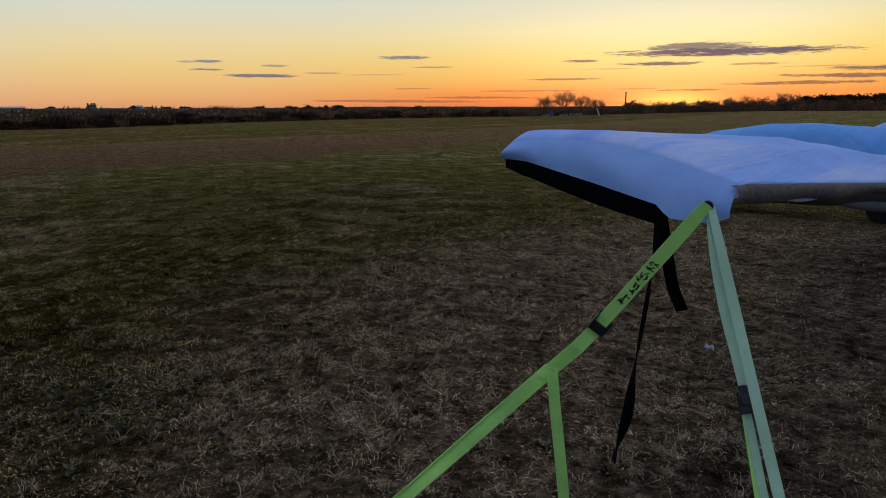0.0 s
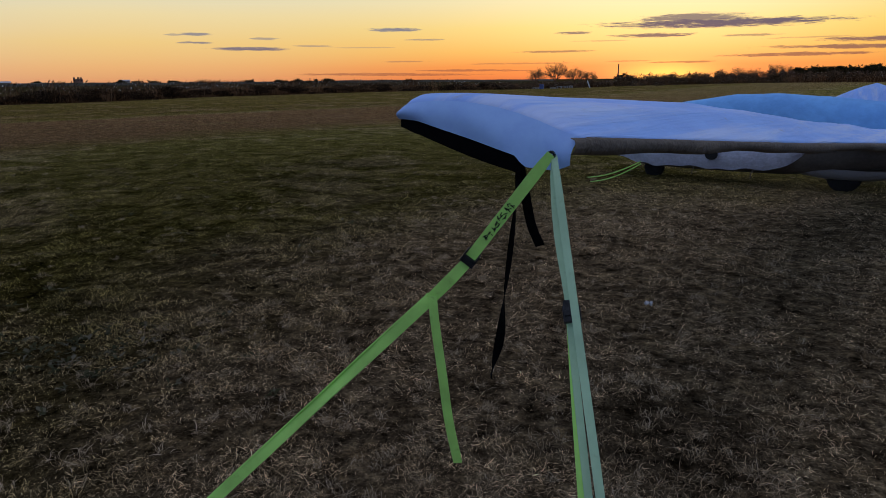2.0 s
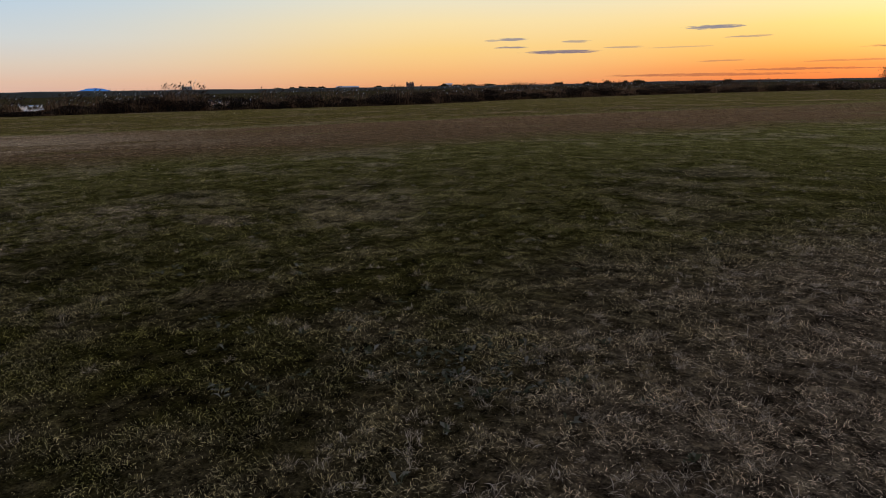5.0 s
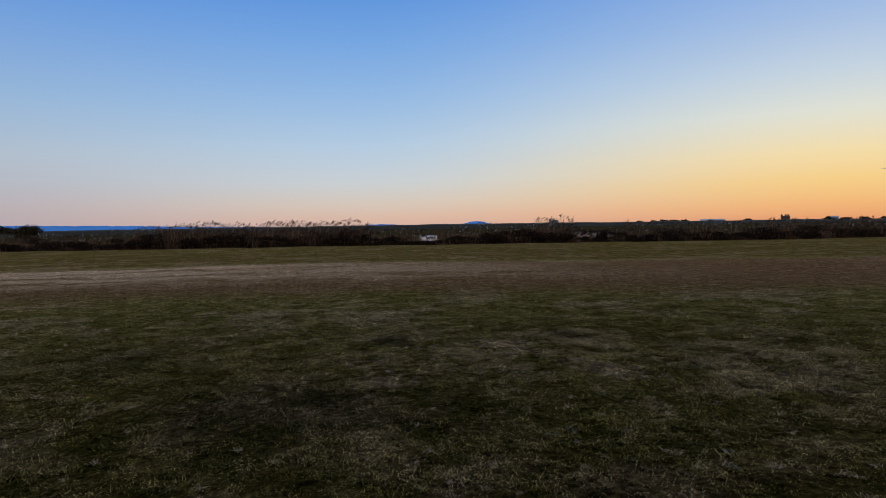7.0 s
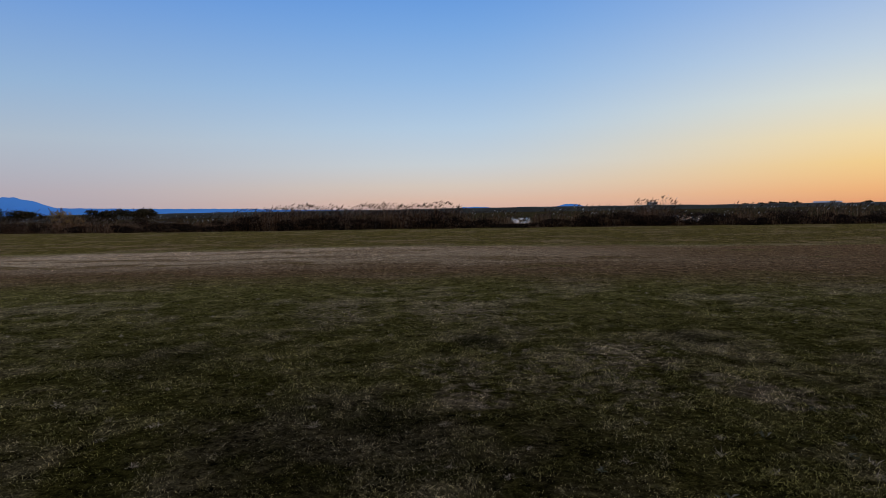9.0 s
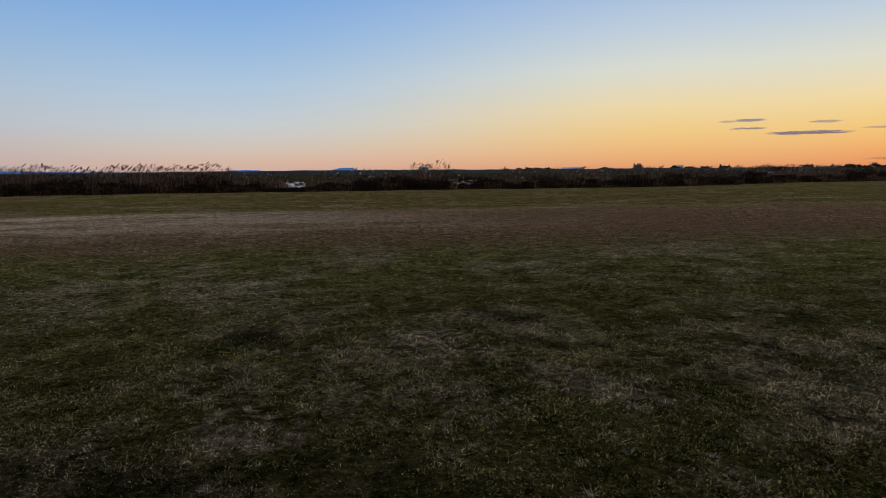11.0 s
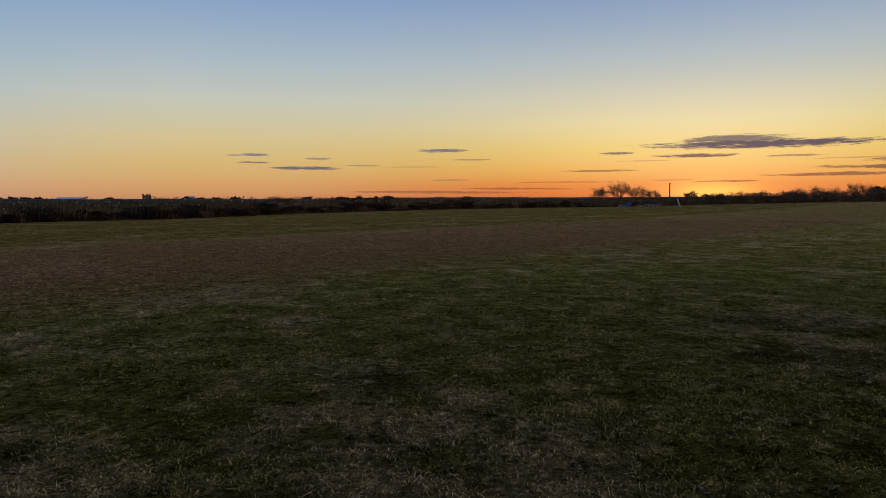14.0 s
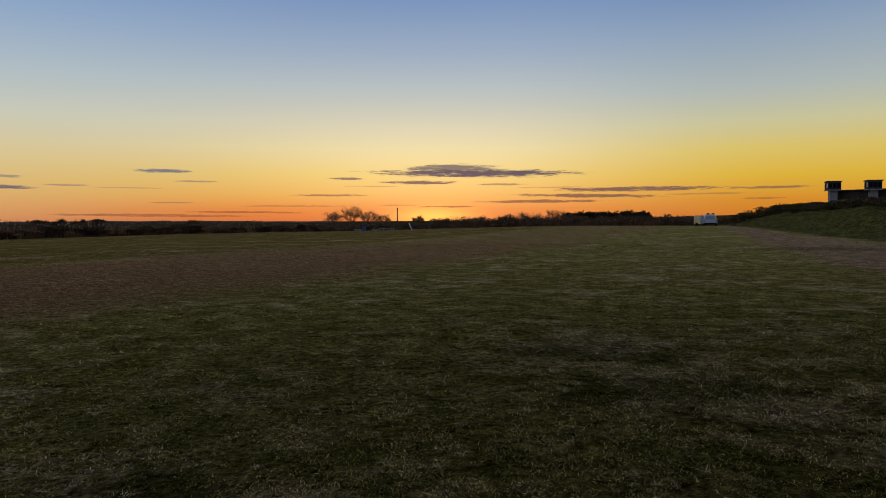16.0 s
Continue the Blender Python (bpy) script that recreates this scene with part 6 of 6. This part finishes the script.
sluice_tower(-30.42, 108, -16)
sluice_tower(-32.92, 106, -18)
x0, y0, _ = seen_at(-30.7, 109)
x1, y1, _ = seen_at(-36.5, 104)
beam = thing("sluice_deck", ((x0 + x1) / 2, (y0 + y1) / 2, 0.5), "dark steel sluice deck between the towers", "bridge")
m = Matrix.Translation(((x0 + x1) / 2, (y0 + y1) / 2, 0)) @ Matrix.Rotation(math.atan2(y1 - y0, x1 - x0), 4, "Z")
ln = math.hypot(x1 - x0, y1 - y0)
part("girder", box(bmesh.new(), (ln, 0.5, 1.15), (0, 0, 4.75), m, 0.04), M_DARKWALL, beam)
part("walkway", box(bmesh.new(), (ln, 1.6, 0.15), (0, 0, 5.42), m, 0.02), M_DARKWALL, beam)
for k in (-0.48, -0.16, 0.16, 0.48):
    part("pier", box(bmesh.new(), (0.7, 0.9, 4.2), (ln * k, 0, 2.1), m, 0.04), M_CONCRETE, beam)

# ---- scattered gear at the far end of the field ----
x, y, z = seen_at(6.22, 97)
crate = thing("plastic_crate", (x, y, z), "blue plastic crate at the field's edge", "crate")
part("tub", box(bmesh.new(), (0.56, 0.5, 0.64), (0, 0, 0.32), None, 0.05), M_BLUE, crate, world=False)
part("rim", box(bmesh.new(), (0.61, 0.55, 0.06), (0, 0, 0.64), None, 0.02), M_BLUE, crate, world=False)
for az, ln_, tall in ((6.75, 0.9, 0.22), (4.6, 1.3, 0.30), (3.9, 0.8, 0.34), (5.3, 0.7, 0.2)):
    x, y, z = seen_at(az, 98)
    p = thing("pallet", (x, y, z), "weathered pale pallet lying in the grass", "pallet", "pallets")
    for k in range(5):
        part("slat", box(bmesh.new(), (ln_, 0.09, 0.03), (0, -0.4 + 0.2 * k, tall), None, 0.005), M_CONCRETE, p, world=False)
    for k in (-0.42, 0, 0.42):
        part("bearer", box(bmesh.new(), (0.08, 0.95, tall - 0.015), (k * ln_, 0, (tall - 0.015) / 2), None, 0.005), M_CONCRETE, p, world=False)
x, y, z = seen_at(2.18, 97)
board = thing("leaning_board", (x, y, z), "white board leaning at the field's edge", "board")
part("panel", box(bmesh.new(), (0.16, 0.05, 1.1), (0, 0, 0.52), Matrix.Rotation(radians(-22), 4, "Y"), 0.01), M_PALE, board, world=False)
